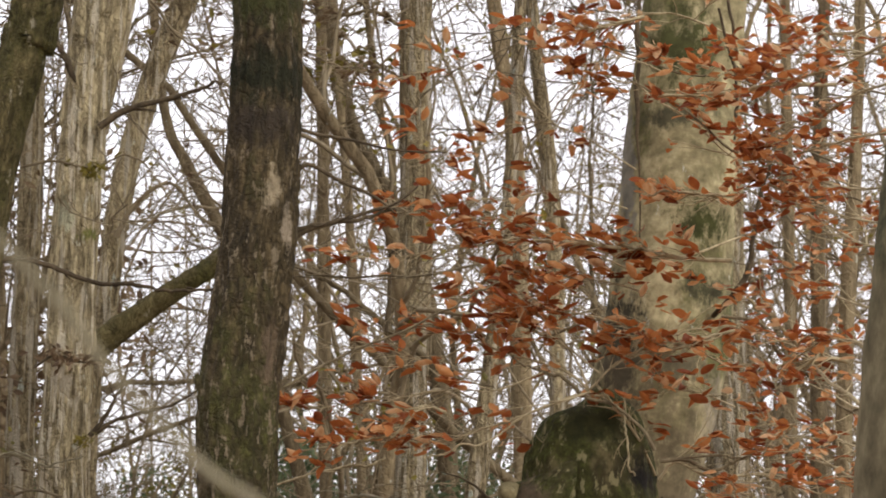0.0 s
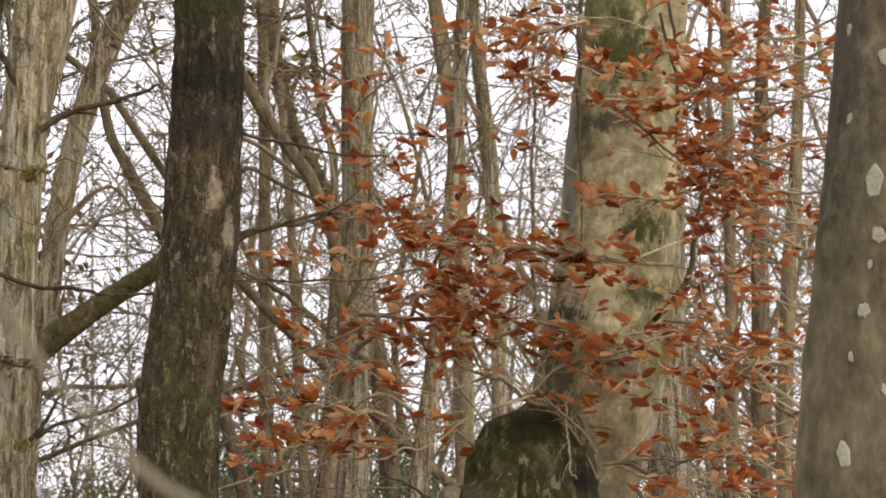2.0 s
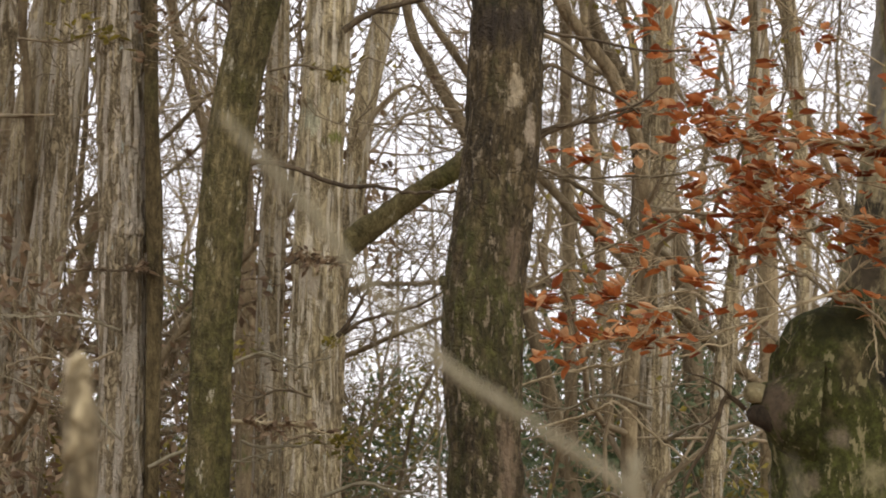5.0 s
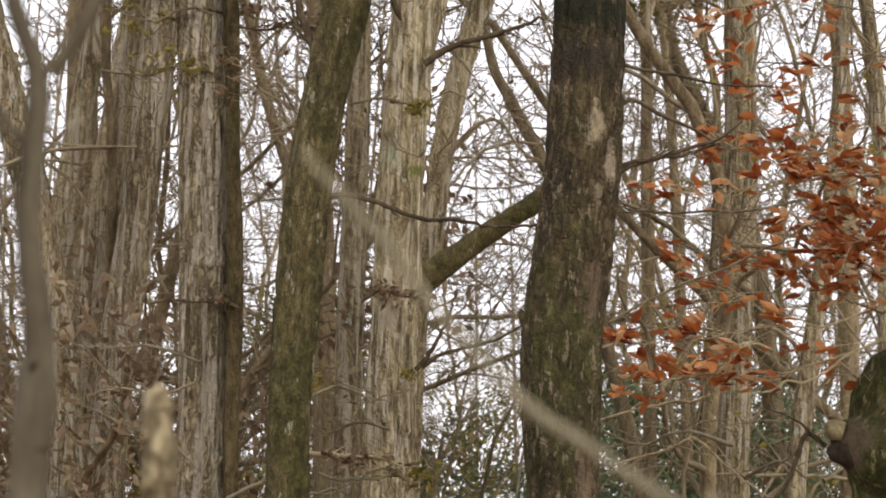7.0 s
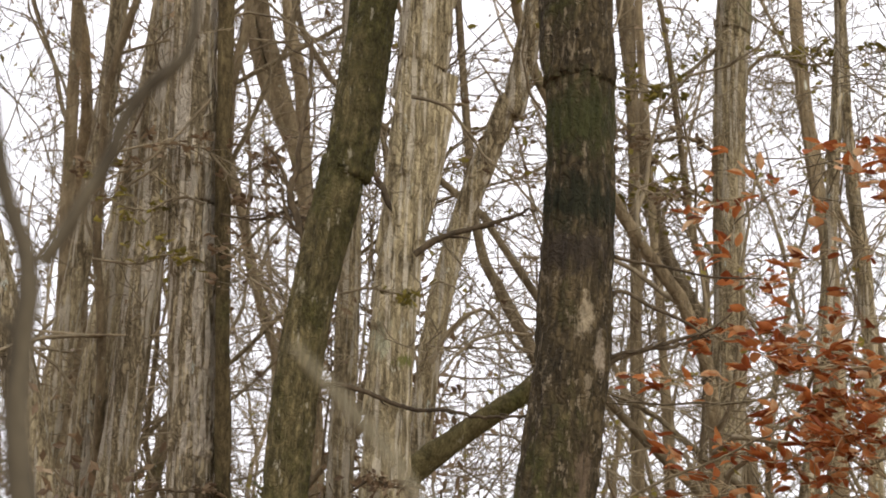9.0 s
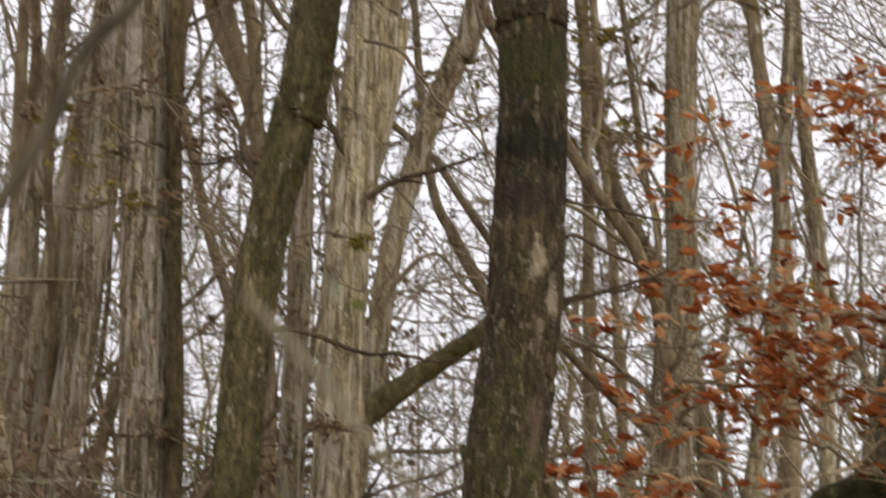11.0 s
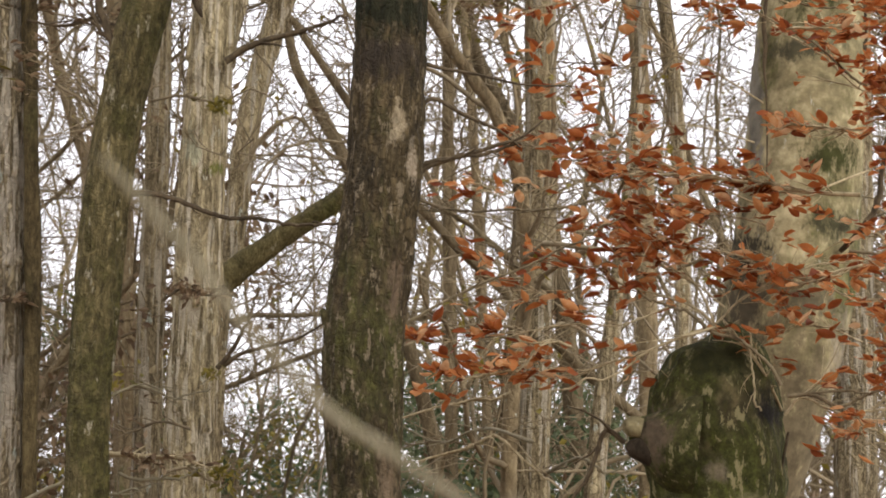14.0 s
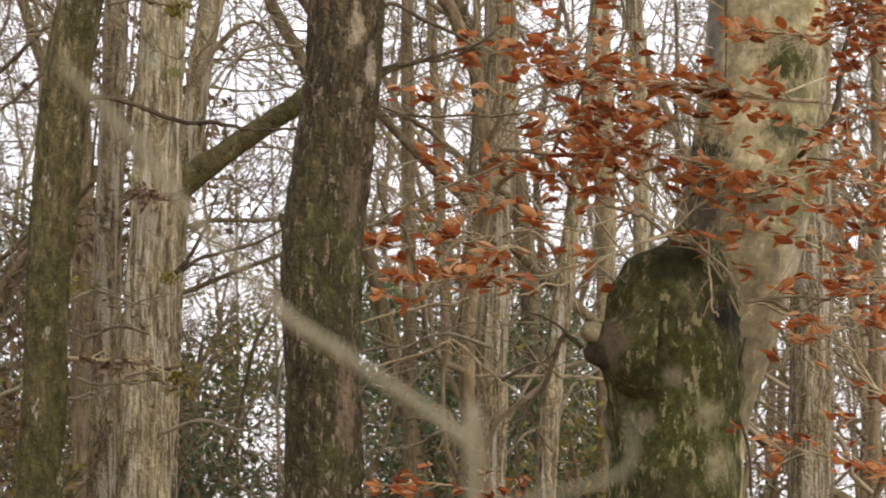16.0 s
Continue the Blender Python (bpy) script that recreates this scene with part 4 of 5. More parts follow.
def far_woods():
    rng = np.random.default_rng(12)
    chunks = []
    for _ in range(90):
        az, d = radians(rng.uniform(-28, 21)), rng.uniform(60, 130)
        x, y = d * math.sin(az), d * math.cos(az)
        h, r = rng.uniform(16, 26), rng.uniform(0.045, 0.1)
        lean = rng.normal(0, 0.05, 2)
        pts = np.array([[x + lean[0] * z, y + lean[1] * z, z] for z in np.linspace(-0.2, h, 6)])
        chunks.append(tube(pts, np.linspace(r, r * 0.3, 6), 4))
        for _ in range(26):
            z = rng.uniform(1.5, h)
            p = np.array([x + lean[0] * z, y + lean[1] * z, z])
            d3 = unit(np.array([*rng.normal(0, 1, 2), rng.uniform(-0.2, 1.2)]))
            ln = rng.uniform(1.2, 3.2)
            mid = p + d3 * ln * 0.5 + rng.normal(0, 0.1, 3)
            end = p + d3 * ln + np.array([0, 0, 0.4])
            chunks.append(tube([p, mid, end], [r * 0.35, r * 0.2, 0.015], 3))
            for _ in range(3):
                s = mid + (end - mid) * rng.random()
                e = s + unit(rng.normal(0, 1, 3) + d3) * ln * 0.45
                chunks.append(tube([s, (s + e) / 2 + rng.normal(0, 0.06, 3), e], [0.02, 0.016, 0.01], 3))
    tagged(new("far_woods", make_mesh("far_woods", chunks, TWIG_FAR)), "distant bare grey-brown woods against white sky", "woods", kind="stuff")


far_woods()


# ---------------------------------------------------------------- evergreen understorey
def evergreen(x, y, height, count, seed, leaf=None, name="evergreen_shrub", label="dark green evergreen shrub among bare trunks", group="evergreen understorey", what="small dark green leaves"):
    rng = np.random.default_rng(seed)
    t = thing(name, (x, y, 0), label, "shrub", group)
    out = []
    spec = dict(LIMB, kids=[14, 4, 0, 0], depth=2, short=(0.22, 0.4), angle=(40, 75))
    grow(rng, np.array([0, 0, -0.05]), np.array([0, 0, 1.0]), height, 0.05, 0, out, spec)
    put("stem", make_mesh("stem", limb_chunks(out), BARK_FAR), t)
    tips = np.concatenate([p[1:] for l, p, r in out if l > 0])
    c = tips[rng.integers(0, len(tips), count)] + rng.normal(0, 0.13, (count, 3))
    put("foliage", make_mesh("foliage", [leaf_blades(rng, c, 0.085, 0.04)], leaf or LEAF_GREEN, False), t, what, "stuff")


for i, (x, y, h, n) in enumerate([(-1.57, 26.0, 5.0, 2600), (-1.22, 30.0, 5.8, 2800), (-0.50, 24.0, 4.6, 2600), (-0.03, 28.0, 4.6, 2400), (0.47, 25.0, 4.2, 2400), (1.16, 30.0, 4.8, 2200), (-3.24, 24.0, 3.7, 1500), (-3.60, 32.0, 4.2, 1500), (-4.99, 22.0, 5.4, 2400), (-6.21, 28.0, 6.6, 2400), (-2.80, 36.0, 4.6, 1400), (-0.71, 20.0, 3.3, 1800), (1.29, 24.0, 3.8, 1600), (-7.73, 28.0, 3.6, 1000), (-5.39, 30.0, 4.2, 1200), (-1.0, 17.5, 3.3, 1500), (-0.35, 18.5, 3.3, 1500), (0.45, 17.5, 3.1, 1400), (1.05, 18.5, 3.1, 1200), (-2.45, 17.5, 3.0, 400)]):
    evergreen(x, y, h, int(1.15 * n), 500 + i)
for i, (x, y, h, n, leaf) in enumerate([(-4.22, 14.0, 5.0, 1000, 0), (-4.62, 15.0, 5.4, 1000, 0), (-5.33, 17.0, 4.2, 900, 0), (-5.29, 19.0, 4.6, 1000, 0), (-5.86, 22.0, 5.2, 1000, 1), (-3.71, 16.0, 3.6, 800, 1), (-4.48, 20.0, 4.6, 1000, 0), (-3.59, 18.0, 3.8, 900, 0), (-4.22, 22.0, 4.4, 900, 1), (-3.44, 20.0, 3.4, 700, 0), (-2.47, 19.0, 3.2, 600, 1), (-2.64, 24.0, 3.8, 700, 0), (-1.11, 20.0, 3.0, 500, 0), (-0.55, 18.0, 2.9, 500, 1), (0.08, 21.0, 3.2, 600, 0), (0.40, 17.0, 2.8, 500, 1), (-7.16, 24.0, 5.4, 1000, 0), (1.18, 22.0, 3.2, 400, 0), (-3.89, 26.0, 4.2, 700, 0), (-8.28, 26.0, 5.4, 900, 0), (-8.51, 30.0, 6.2, 1000, 1), (-6.73, 26.0, 5.6, 1000, 0), (-5.96, 26.0, 5.6, 1000, 1), (-5.86, 28.0, 5.6, 1000, 0), (-4.86, 26.0, 4.9, 900, 0), (-4.61, 28.0, 4.8, 900, 1), (-3.36, 28.0, 4.6, 800, 0), (-10.32, 34.0, 6.6, 900, 1), (-3.25, 13.6, 3.5, 800, 0), (-4.35, 13.2, 4.0, 800, 0), (-3.95, 14.4, 4.4, 700, 0), (-2.3, 14.6, 3.0, 600, 1)]):
    evergreen(x, y, h, n, 540 + i, (LEAF_BROWN, LEAF_YELLOW)[leaf], "brush", "brown autumn brush with tangled twigs and dry leaves", "autumn brush", "dry small leaves")

# ---------------------------------------------------------------- leaves on the twigs
def leaf_mesh(name, material, length, width, cup, curl, seed):
    """A dry beech leaf from its stalk along +x, cupped across, curled along and twisted towards the tip."""
    rng = np.random.default_rng(seed)
    prof = [(0.0, 0.06), (0.13, 0.62), (0.36, 1.0), (0.6, 0.95), (0.83, 0.58), (1.0, 0.04)]
    twist, wave = rng.normal(0, 0.7), rng.uniform(0, 6)
    v, f = [], []
    for t, w in prof:
        bend = curl * t
        x = length * (t if abs(curl) < 0.05 else math.sin(bend) / curl)
        zc = 0 if abs(curl) < 0.05 else length * (1 - math.cos(bend)) / curl
        hw = w * width * 0.5 * rng.uniform(0.92, 1.08)
        for k in (-1.0, -0.5, 0.0, 0.5, 1.0):
            a = k * cup
            y, z = hw * math.sin(a) / max(cup, 0.05), hw * (1 - math.cos(a)) / max(cup, 0.05) + 0.08 * hw * math.sin(wave + 7 * t) * abs(k)
            ca, sa = math.cos(twist * t), math.sin(twist * t)
            y, z = y * ca - z * sa, y * sa + z * ca
            v.append((x - z * math.sin(bend), y, zc + z * math.cos(bend)))
    for i in range(len(prof) - 1):
        for k in range(4):
            a = 5 * i + k
            f.append((a, a + 1, a + 6, a + 5))
    me = bpy.data.meshes.new(name)
    me.from_pydata(v, [], f)
    me.polygons.foreach_set("use_smooth", [True] * len(f))
    me.materials.append(material)
    return me


def leaf_set(material, seed, size=1.0):
    rng = np.random.default_rng(seed)
    return [leaf_mesh("leaf", material, size * rng.uniform(0.065, 0.098), size * rng.uniform(0.036, 0.052), rng.uniform(0.3, 1.3), rng.uniform(-0.5, 1.2), seed + k) for k in range(12)]


ORANGE, BROWN, YELLOW = leaf_set(LEAF_ORANGE, 60), leaf_set(LEAF_BROWN, 80, 0.7), leaf_set(LEAF_YELLOW, 90, 0.75)


def leafy_branch(tree, base, rows, leaves, count, seed, bark=None, label="", reach=0.2, start=0.15, clump=3, droop=0.25, twigs=22, full=2.1, size=1.0):
    """A branch along rows of x, y, z, radius with side twigs in its flat spray, and leaves in small clumps on them."""
    rng = np.random.default_rng(seed)
    r = spline(rows, 8 * len(rows))
    pts, rad = r[:, :3], np.maximum(r[:, 3], 0.0015)
    pts = pts + np.cumsum(rng.normal(0, 0.006, pts.shape), 0) * np.linspace(0, 1, len(pts))[:, None]
    chunks, stem = [], tube(pts, rad, 6)
    seats = []
    n = len(pts)
    for k in range(twigs):
        t = start + (1 - start) * (k + rng.random()) / twigs
        i = min(int(t * (n - 1)), n - 2)
        fwd = unit(pts[i + 1] - pts[i])
        side = unit(np.cross(fwd, [0, 0, 1.0])) * (1 if k % 2 else -1)
        d = unit(fwd * rng.uniform(0.4, 1.0) + side * rng.uniform(0.2, 0.9) + np.array([0, 0, rng.normal(0.03, 0.13)]))
        ln = reach * rng.uniform(0.5, 1.5) * (1.15 - 0.5 * t)
        p, tw = pts[i], [pts[i]]
        for _ in range(4):
            d = unit(d + rng.normal(0, 0.2, 3))
            p = p + d * ln / 4
            tw.append(p)
        tw = np.array(tw)
        chunks.append(tube(tw, np.linspace(max(rad[i] * 0.6, 0.0022), 0.0012, 5), 4))
        seats += [(tw[j], unit(tw[j] - tw[j - 1])) for j in (2, 3, 4, 4)]
        if rng.random() < 0.5:
            q = tw[2]
            e = q + unit(d + rng.normal(0, 0.6, 3)) * ln * 0.6
            chunks.append(tube([q, (q + e) / 2 + rng.normal(0, 0.006, 3), e], [0.002, 0.0016, 0.001], 3))
            seats += [(e, unit(e - q))] * 2
    seats += [(pts[-1], unit(pts[-1] - pts[-2]))] * 3
    br = put("branch", make_mesh("branch", [moved(stem, base)], bark or TWIG_BEECH), tree, label)
    for c in chunks:
        put("twig", make_mesh("twig", [moved(c, base)], bark or TWIG_BEECH), br)
    left, single, rest = int(count * full), 42, []
    rng.shuffle(seats)
    while left > 0:
        at, way = seats[int(len(seats) * rng.random() ** 1.8)]
        for _ in range(min(left, int(rng.integers(1, clump + 1)))):
            yaw = math.degrees(math.atan2(way[1], way[0])) + rng.normal(0, 50)
            m = Matrix.Translation(Vector(at + rng.normal(0, 0.012, 3) - np.array(base))) @ pose(0, 0, 0, rng.normal(0, 20), math.degrees(droop) * 0.3 + rng.normal(0, 13), yaw)
            m = m @ Matrix.Scale(size * rng.uniform(0.75, 1.15), 4)
            me = leaves[int(rng.integers(0, len(leaves)))]
            if single > 0:
                ob = new("leaf", me)
                ob.parent = br
                ob.matrix_basis = m
                single -= 1
            else:
                a = np.array(m)
                rest.append((np.array([q.co for q in me.vertices]) @ a[:3, :3].T + a[:3, 3], np.array([list(q.vertices) for q in me.polygons])))
            left -= 1
    if rest:
        put("foliage", make_mesh("foliage", rest, leaves[0].materials[0]), br, "more dry leaves", "stuff")
    return br


def bare_branch(tree, base, rows, bark, seed, label="", twigs=8, reach=0.3):
    return leafy_branch(tree, base, rows, ORANGE, 0, seed, bark, label, reach, 0.1, 1, 0, twigs)


OR = "branch with dry orange beech leaves"
BEECH_SPRAYS = [
    ([(0.932, 10.00, 2.532, 0.0067), (0.835, 9.85, 2.706, 0.0059), (0.732, 9.75, 2.824, 0.0058), (0.625, 9.70, 2.871, 0.0050)], 12, 0.10),
    ([(0.625, 9.70, 2.871, 0.0065), (0.474, 9.70, 2.811, 0.0050), (0.280, 9.70, 2.738, 0.0043), (0.087, 9.70, 2.672, 0.0036), (-0.058, 9.70, 2.629, 0.0029), (-0.347, 9.70, 2.629, 0.0022), (-0.672, 9.70, 2.605, 0.0014)], 75, 0.2),
    ([(0.625, 9.70, 2.871, 0.0065), (0.524, 9.70, 2.957, 0.0058), (0.355, 9.70, 3.023, 0.0043), (0.160, 9.70, 3.079, 0.0036), (-0.058, 9.70, 3.190, 0.0022)], 70, 0.2),
    ([(0.625, 9.70, 2.871, 0.0058), (0.549, 9.70, 3.043, 0.0043), (0.404, 9.70, 3.203, 0.0036), (0.234, 9.70, 3.289, 0.0029), (0.015, 9.70, 3.339, 0.0014)], 60, 0.2),
    ([(0.625, 9.70, 2.871, 0.0050), (0.767, 9.70, 2.994, 0.0043), (1.012, 9.70, 3.116, 0.0036), (1.257, 9.70, 3.190, 0.0022)], 55, 0.18),
    ([(0.422, 9.60, 2.931, 0.0043), (0.230, 9.60, 2.858, 0.0036), (-0.034, 9.60, 2.858, 0.0029), (-0.345, 9.60, 2.805, 0.0022), (-0.584, 9.60, 2.822, 0.0014)], 70, 0.17),
    ([(1.356, 10.20, 3.638, 0.0061), (1.029, 9.80, 3.470, 0.0051), (0.757, 9.80, 3.470, 0.0044), (0.485, 9.80, 3.533, 0.0037), (0.188, 9.80, 3.558, 0.0022)], 95, 0.13),
    ([(1.416, 10.10, 3.953, 0.0060), (1.250, 9.80, 3.940, 0.0051), (1.116, 9.80, 4.063, 0.0044), (0.869, 9.80, 4.244, 0.0037), (0.681, 9.80, 4.322, 0.0022)], 45, 0.14),
    ([(1.328, 10.20, 4.601, 0.0053), (1.036, 9.90, 4.606, 0.0044), (0.806, 9.90, 4.566, 0.0037), (0.550, 9.90, 4.526, 0.0029), (0.219, 9.90, 4.598, 0.0015)], 60, 0.14),
    ([(0.885, 10.20, 3.955, 0.0046), (0.596, 9.90, 4.054, 0.0037), (0.369, 9.90, 4.114, 0.0029), (0.116, 9.90, 4.002, 0.0022), (-0.212, 9.90, 4.114, 0.0015)], 40, 0.14),
    ([(0.843, 10.20, 3.770, 0.0046), (0.543, 9.90, 3.796, 0.0037), (0.291, 9.90, 3.762, 0.0029), (0.090, 9.90, 3.770, 0.0022), (-0.161, 9.90, 3.796, 0.0015)], 60, 0.17),
    ([(0.856, 10.10, 3.462, 0.0045), (0.535, 9.80, 3.533, 0.0037), (0.288, 9.80, 3.609, 0.0029), (0.040, 9.80, 3.647, 0.0014)], 50, 0.18),
    ([(1.018, 10.00, 3.138, 0.0037), (0.761, 9.60, 3.149, 0.0036), (0.521, 9.60, 3.223, 0.0029), (0.280, 9.60, 3.308, 0.0022)], 45, 0.18),
    ([(0.930, 10.10, 3.359, 0.0045), (0.731, 9.80, 3.357, 0.0037), (0.534, 9.80, 3.407, 0.0029), (0.287, 9.80, 3.457, 0.0014)], 45, 0.18),
    ([(0.669, 9.70, 2.945, 0.0043), (0.477, 9.70, 3.092, 0.0036), (0.282, 9.70, 3.166, 0.0029), (0.088, 9.70, 3.092, 0.0014)], 40, 0.2),
    ([(1.036, 10.20, 4.411, 0.0046), (0.795, 9.80, 4.379, 0.0037), (0.594, 9.80, 4.353, 0.0029), (0.393, 9.80, 4.405, 0.0014)], 30, 0.16),
    ([(1.278, 10.10, 3.026, 0.0045), (1.059, 9.70, 3.043, 0.0036), (0.865, 9.70, 3.067, 0.0029), (0.671, 9.70, 3.116, 0.0014)], 45, 0.16),
    ([(1.312, 10.20, 2.860, 0.0046), (1.128, 9.70, 2.847, 0.0036), (0.983, 9.70, 2.871, 0.0029), (0.839, 9.70, 2.945, 0.0014)], 35, 0.16),
    ([(1.335, 10.20, 3.796, 0.0038), (1.134, 9.80, 3.730, 0.0029), (0.985, 9.80, 3.735, 0.0014)], 18, 0.1),
    ([(0.546, 9.90, 4.054, 0.0037), (0.294, 9.90, 4.276, 0.0029), (0.041, 9.90, 4.355, 0.0022), (-0.239, 9.90, 4.302, 0.0015)], 30, 0.2),
    ([(0.238, 9.80, 3.558, 0.0037), (0.015, 9.80, 3.507, 0.0029), (-0.208, 9.80, 3.432, 0.0022), (-0.430, 9.80, 3.470, 0.0014)], 26, 0.18),
    ([(0.162, 9.80, 3.107, 0.0037), (-0.059, 9.80, 3.008, 0.0029), (-0.231, 9.80, 3.057, 0.0022), (-0.451, 9.80, 3.008, 0.0014)], 26, 0.18),
    ([(0.925, 9.80, 2.494, 0.0073), (1.002, 9.80, 2.571, 0.0058), (1.180, 9.80, 2.511, 0.0051), (1.409, 9.80, 2.528, 0.0044), (1.688, 9.80, 2.445, 0.0029)], 40, 0.2),
    ([(1.694, 9.50, 4.168, 0.0094), (1.426, 9.50, 4.168, 0.0094), (1.133, 9.50, 4.130, 0.0082), (0.829, 9.50, 4.118, 0.0047)], 46, 0.13),
    ([(1.281, 9.60, 3.704, 0.0071), (1.110, 9.60, 3.687, 0.0071), (0.915, 9.60, 3.667, 0.0048)], 16, 0.10),
    ([(1.238, 9.60, 3.414, 0.0095), (1.008, 9.60, 3.432, 0.0095), (0.791, 9.60, 3.481, 0.0083), (0.621, 9.60, 3.506, 0.0048)], 40, 0.13),
    ([(0.766, 9.60, 3.469, 0.0083), (0.524, 9.60, 3.506, 0.0083), (0.282, 9.60, 3.530, 0.0048)], 26, 0.13),
    ([(1.243, 9.60, 3.113, 0.0071), (1.049, 9.60, 3.052, 0.0071), (0.867, 9.60, 2.991, 0.0048)], 22, 0.13),
    ([(0.890, 9.70, 4.532, 0.0084), (0.689, 9.70, 4.493, 0.0084), (0.502, 9.70, 4.493, 0.0048)], 22, 0.12),
    ([(1.666, 9.30, 2.936, 0.0092), (1.527, 9.30, 2.960, 0.0092), (1.386, 9.30, 2.913, 0.0046)], 18, 0.12),
    ([(0.014, 9.50, 2.750, 0.0071), (-0.104, 9.50, 2.769, 0.0071), (-0.222, 9.50, 2.667, 0.0059), (-0.482, 9.50, 2.619, 0.0047)], 22, 0.10),
]
for i, (rows, count, reach) in enumerate(BEECH_SPRAYS):
    leafy_branch(beech, beech_base, rows, ORANGE, count, 700 + i, None, OR, reach * 1.3, full=1.45)
GREY_SPRAYS = [
    ([(1.680, 8.00, 3.954, 0.0064), (1.535, 8.60, 3.989, 0.0055), (1.351, 9.00, 4.033, 0.0044), (1.121, 9.00, 4.057, 0.0036), (0.914, 9.00, 4.104, 0.0021)], 90, 0.16),
    ([(1.673, 8.00, 3.784, 0.0058), (1.576, 8.60, 3.879, 0.0049), (1.462, 9.00, 3.879, 0.0044), (1.253, 9.00, 3.808, 0.0021)], 80, 0.18),
    ([(1.637, 8.00, 3.385, 0.0058), (1.520, 8.60, 3.507, 0.0049), (1.441, 9.20, 3.724, 0.0037), (1.281, 9.20, 3.845, 0.0022)], 70, 0.18),
    ([(1.619, 8.00, 2.911, 0.0058), (1.506, 8.60, 3.087, 0.0049), (1.429, 9.20, 3.308, 0.0037), (1.306, 9.20, 3.486, 0.0022)], 55, 0.18),
    ([(1.584, 8.00, 2.508, 0.0084), (1.534, 8.60, 2.703, 0.0083), (1.536, 9.30, 2.887, 0.0083), (1.386, 9.30, 3.061, 0.0075), (1.199, 9.30, 3.141, 0.0053)], 60, 0.2),
    ([(1.628, 8.00, 3.137, 0.0058), (1.557, 8.60, 3.318, 0.0049), (1.522, 9.30, 3.554, 0.0038), (1.359, 9.30, 3.626, 0.0023)], 55, 0.18),
    ([(1.575, 8.00, 2.270, 0.0064), (1.519, 8.80, 2.446, 0.0057), (1.438, 9.40, 2.597, 0.0046), (1.279, 9.40, 2.761, 0.0031)], 60, 0.2),
    ([(1.564, 8.20, 2.025, 0.0066), (1.483, 9.40, 2.150, 0.0060), (1.338, 9.40, 2.341, 0.0046), (1.201, 9.40, 2.457, 0.0031)], 45, 0.2),
    ([(1.555, 8.20, 1.767, 0.0066), (1.455, 9.40, 1.830, 0.0060), (1.187, 9.40, 1.871, 0.0046), (0.973, 9.40, 1.853, 0.0031)], 50, 0.18),
    ([(1.656, 8.00, 3.594, 0.0058), (1.548, 8.60, 3.698, 0.0049), (1.451, 9.10, 3.773, 0.0044), (1.240, 9.10, 3.701, 0.0022)], 60, 0.2),
    ([(1.642, 8.00, 3.240, 0.0051), (1.560, 8.60, 3.407, 0.0049), (1.484, 9.20, 3.605, 0.0037), (1.322, 9.20, 3.652, 0.0022)], 50, 0.2),
    ([(1.613, 8.00, 2.749, 0.0051), (1.540, 8.70, 2.938, 0.0049), (1.433, 9.30, 2.936, 0.0038), (1.246, 9.30, 2.913, 0.0023)], 55, 0.2),
    ([(1.599, 8.00, 2.389, 0.0051), (1.526, 8.70, 2.544, 0.0049), (1.442, 9.40, 2.714, 0.0038), (1.275, 9.40, 2.620, 0.0023)], 55, 0.2),
    ([(1.656, 8.00, 3.869, 0.0051), (1.578, 8.70, 4.090, 0.0049), (1.471, 9.30, 4.237, 0.0038), (1.234, 9.30, 4.287, 0.0023)], 55, 0.18),
    ([(1.704, 8.20, 4.101, 0.0059), (1.621, 8.80, 4.189, 0.0049), (1.622, 9.60, 4.476, 0.0039), (1.478, 9.60, 4.631, 0.0023)], 45, 0.2),
]
for i, (rows, count, reach) in enumerate(GREY_SPRAYS):
    leafy_branch(grey_beech, grey_base, rows, ORANGE, count, 740 + i, None, OR, reach * 1.25, full=1.8, size=0.8)
bare_branch(beech, beech_base, [(1.230, 10.25, 3.280, 0.0122), (1.311, 10.10, 3.359, 0.0140), (1.370, 10.10, 3.462, 0.0130), (1.384, 10.10, 3.618, 0.0110), (1.419, 10.10, 3.801, 0.0100), (1.467, 10.10, 3.932, 0.0080), (1.409, 10.10, 4.197, 0.0070), (1.313, 10.10, 4.491, 0.0080), (1.247, 10.10, 4.788, 0.0070)], TWIG_DARK, 1085, "dark crooked branch", 2, 0.10)
leafy_branch(mid_tree, mid_base, [(0.130, 14.80, 1.724, 0.0110), (-0.217, 10.60, 1.765, 0.0066), (-0.409, 10.20, 1.783, 0.0051), (-0.633, 10.20, 1.771, 0.0025)], ORANGE, 30, 770, None, OR, 0.15)

# ---------------------------------------------------------------- side twigs of the left trees
bare_branch(mossy_tree, mossy_base, [(-2.028, 10.00, 3.474, 0.0149), (-1.903, 10.00, 3.505, 0.0124), (-1.707, 10.00, 3.462, 0.0112), (-1.522, 10.00, 3.413, 0.0099), (-1.378, 10.00, 3.398, 0.0087), (-1.193, 10.00, 3.372, 0.0074), (-1.012, 10.00, 3.377, 0.0062)], TWIG_DARK, 800, "thin dark horizontal twig", 3, 0.12)
leafy_branch(mossy_tree, mossy_base, [(-1.143, 10.00, 3.367, 0.0050), (-1.067, 10.00, 3.362, 0.0037), (-0.992, 10.00, 3.377, 0.0025)], ORANGE, 3, 801, TWIG_DARK, "twig with one orange leaf", 0.06, twigs=3)
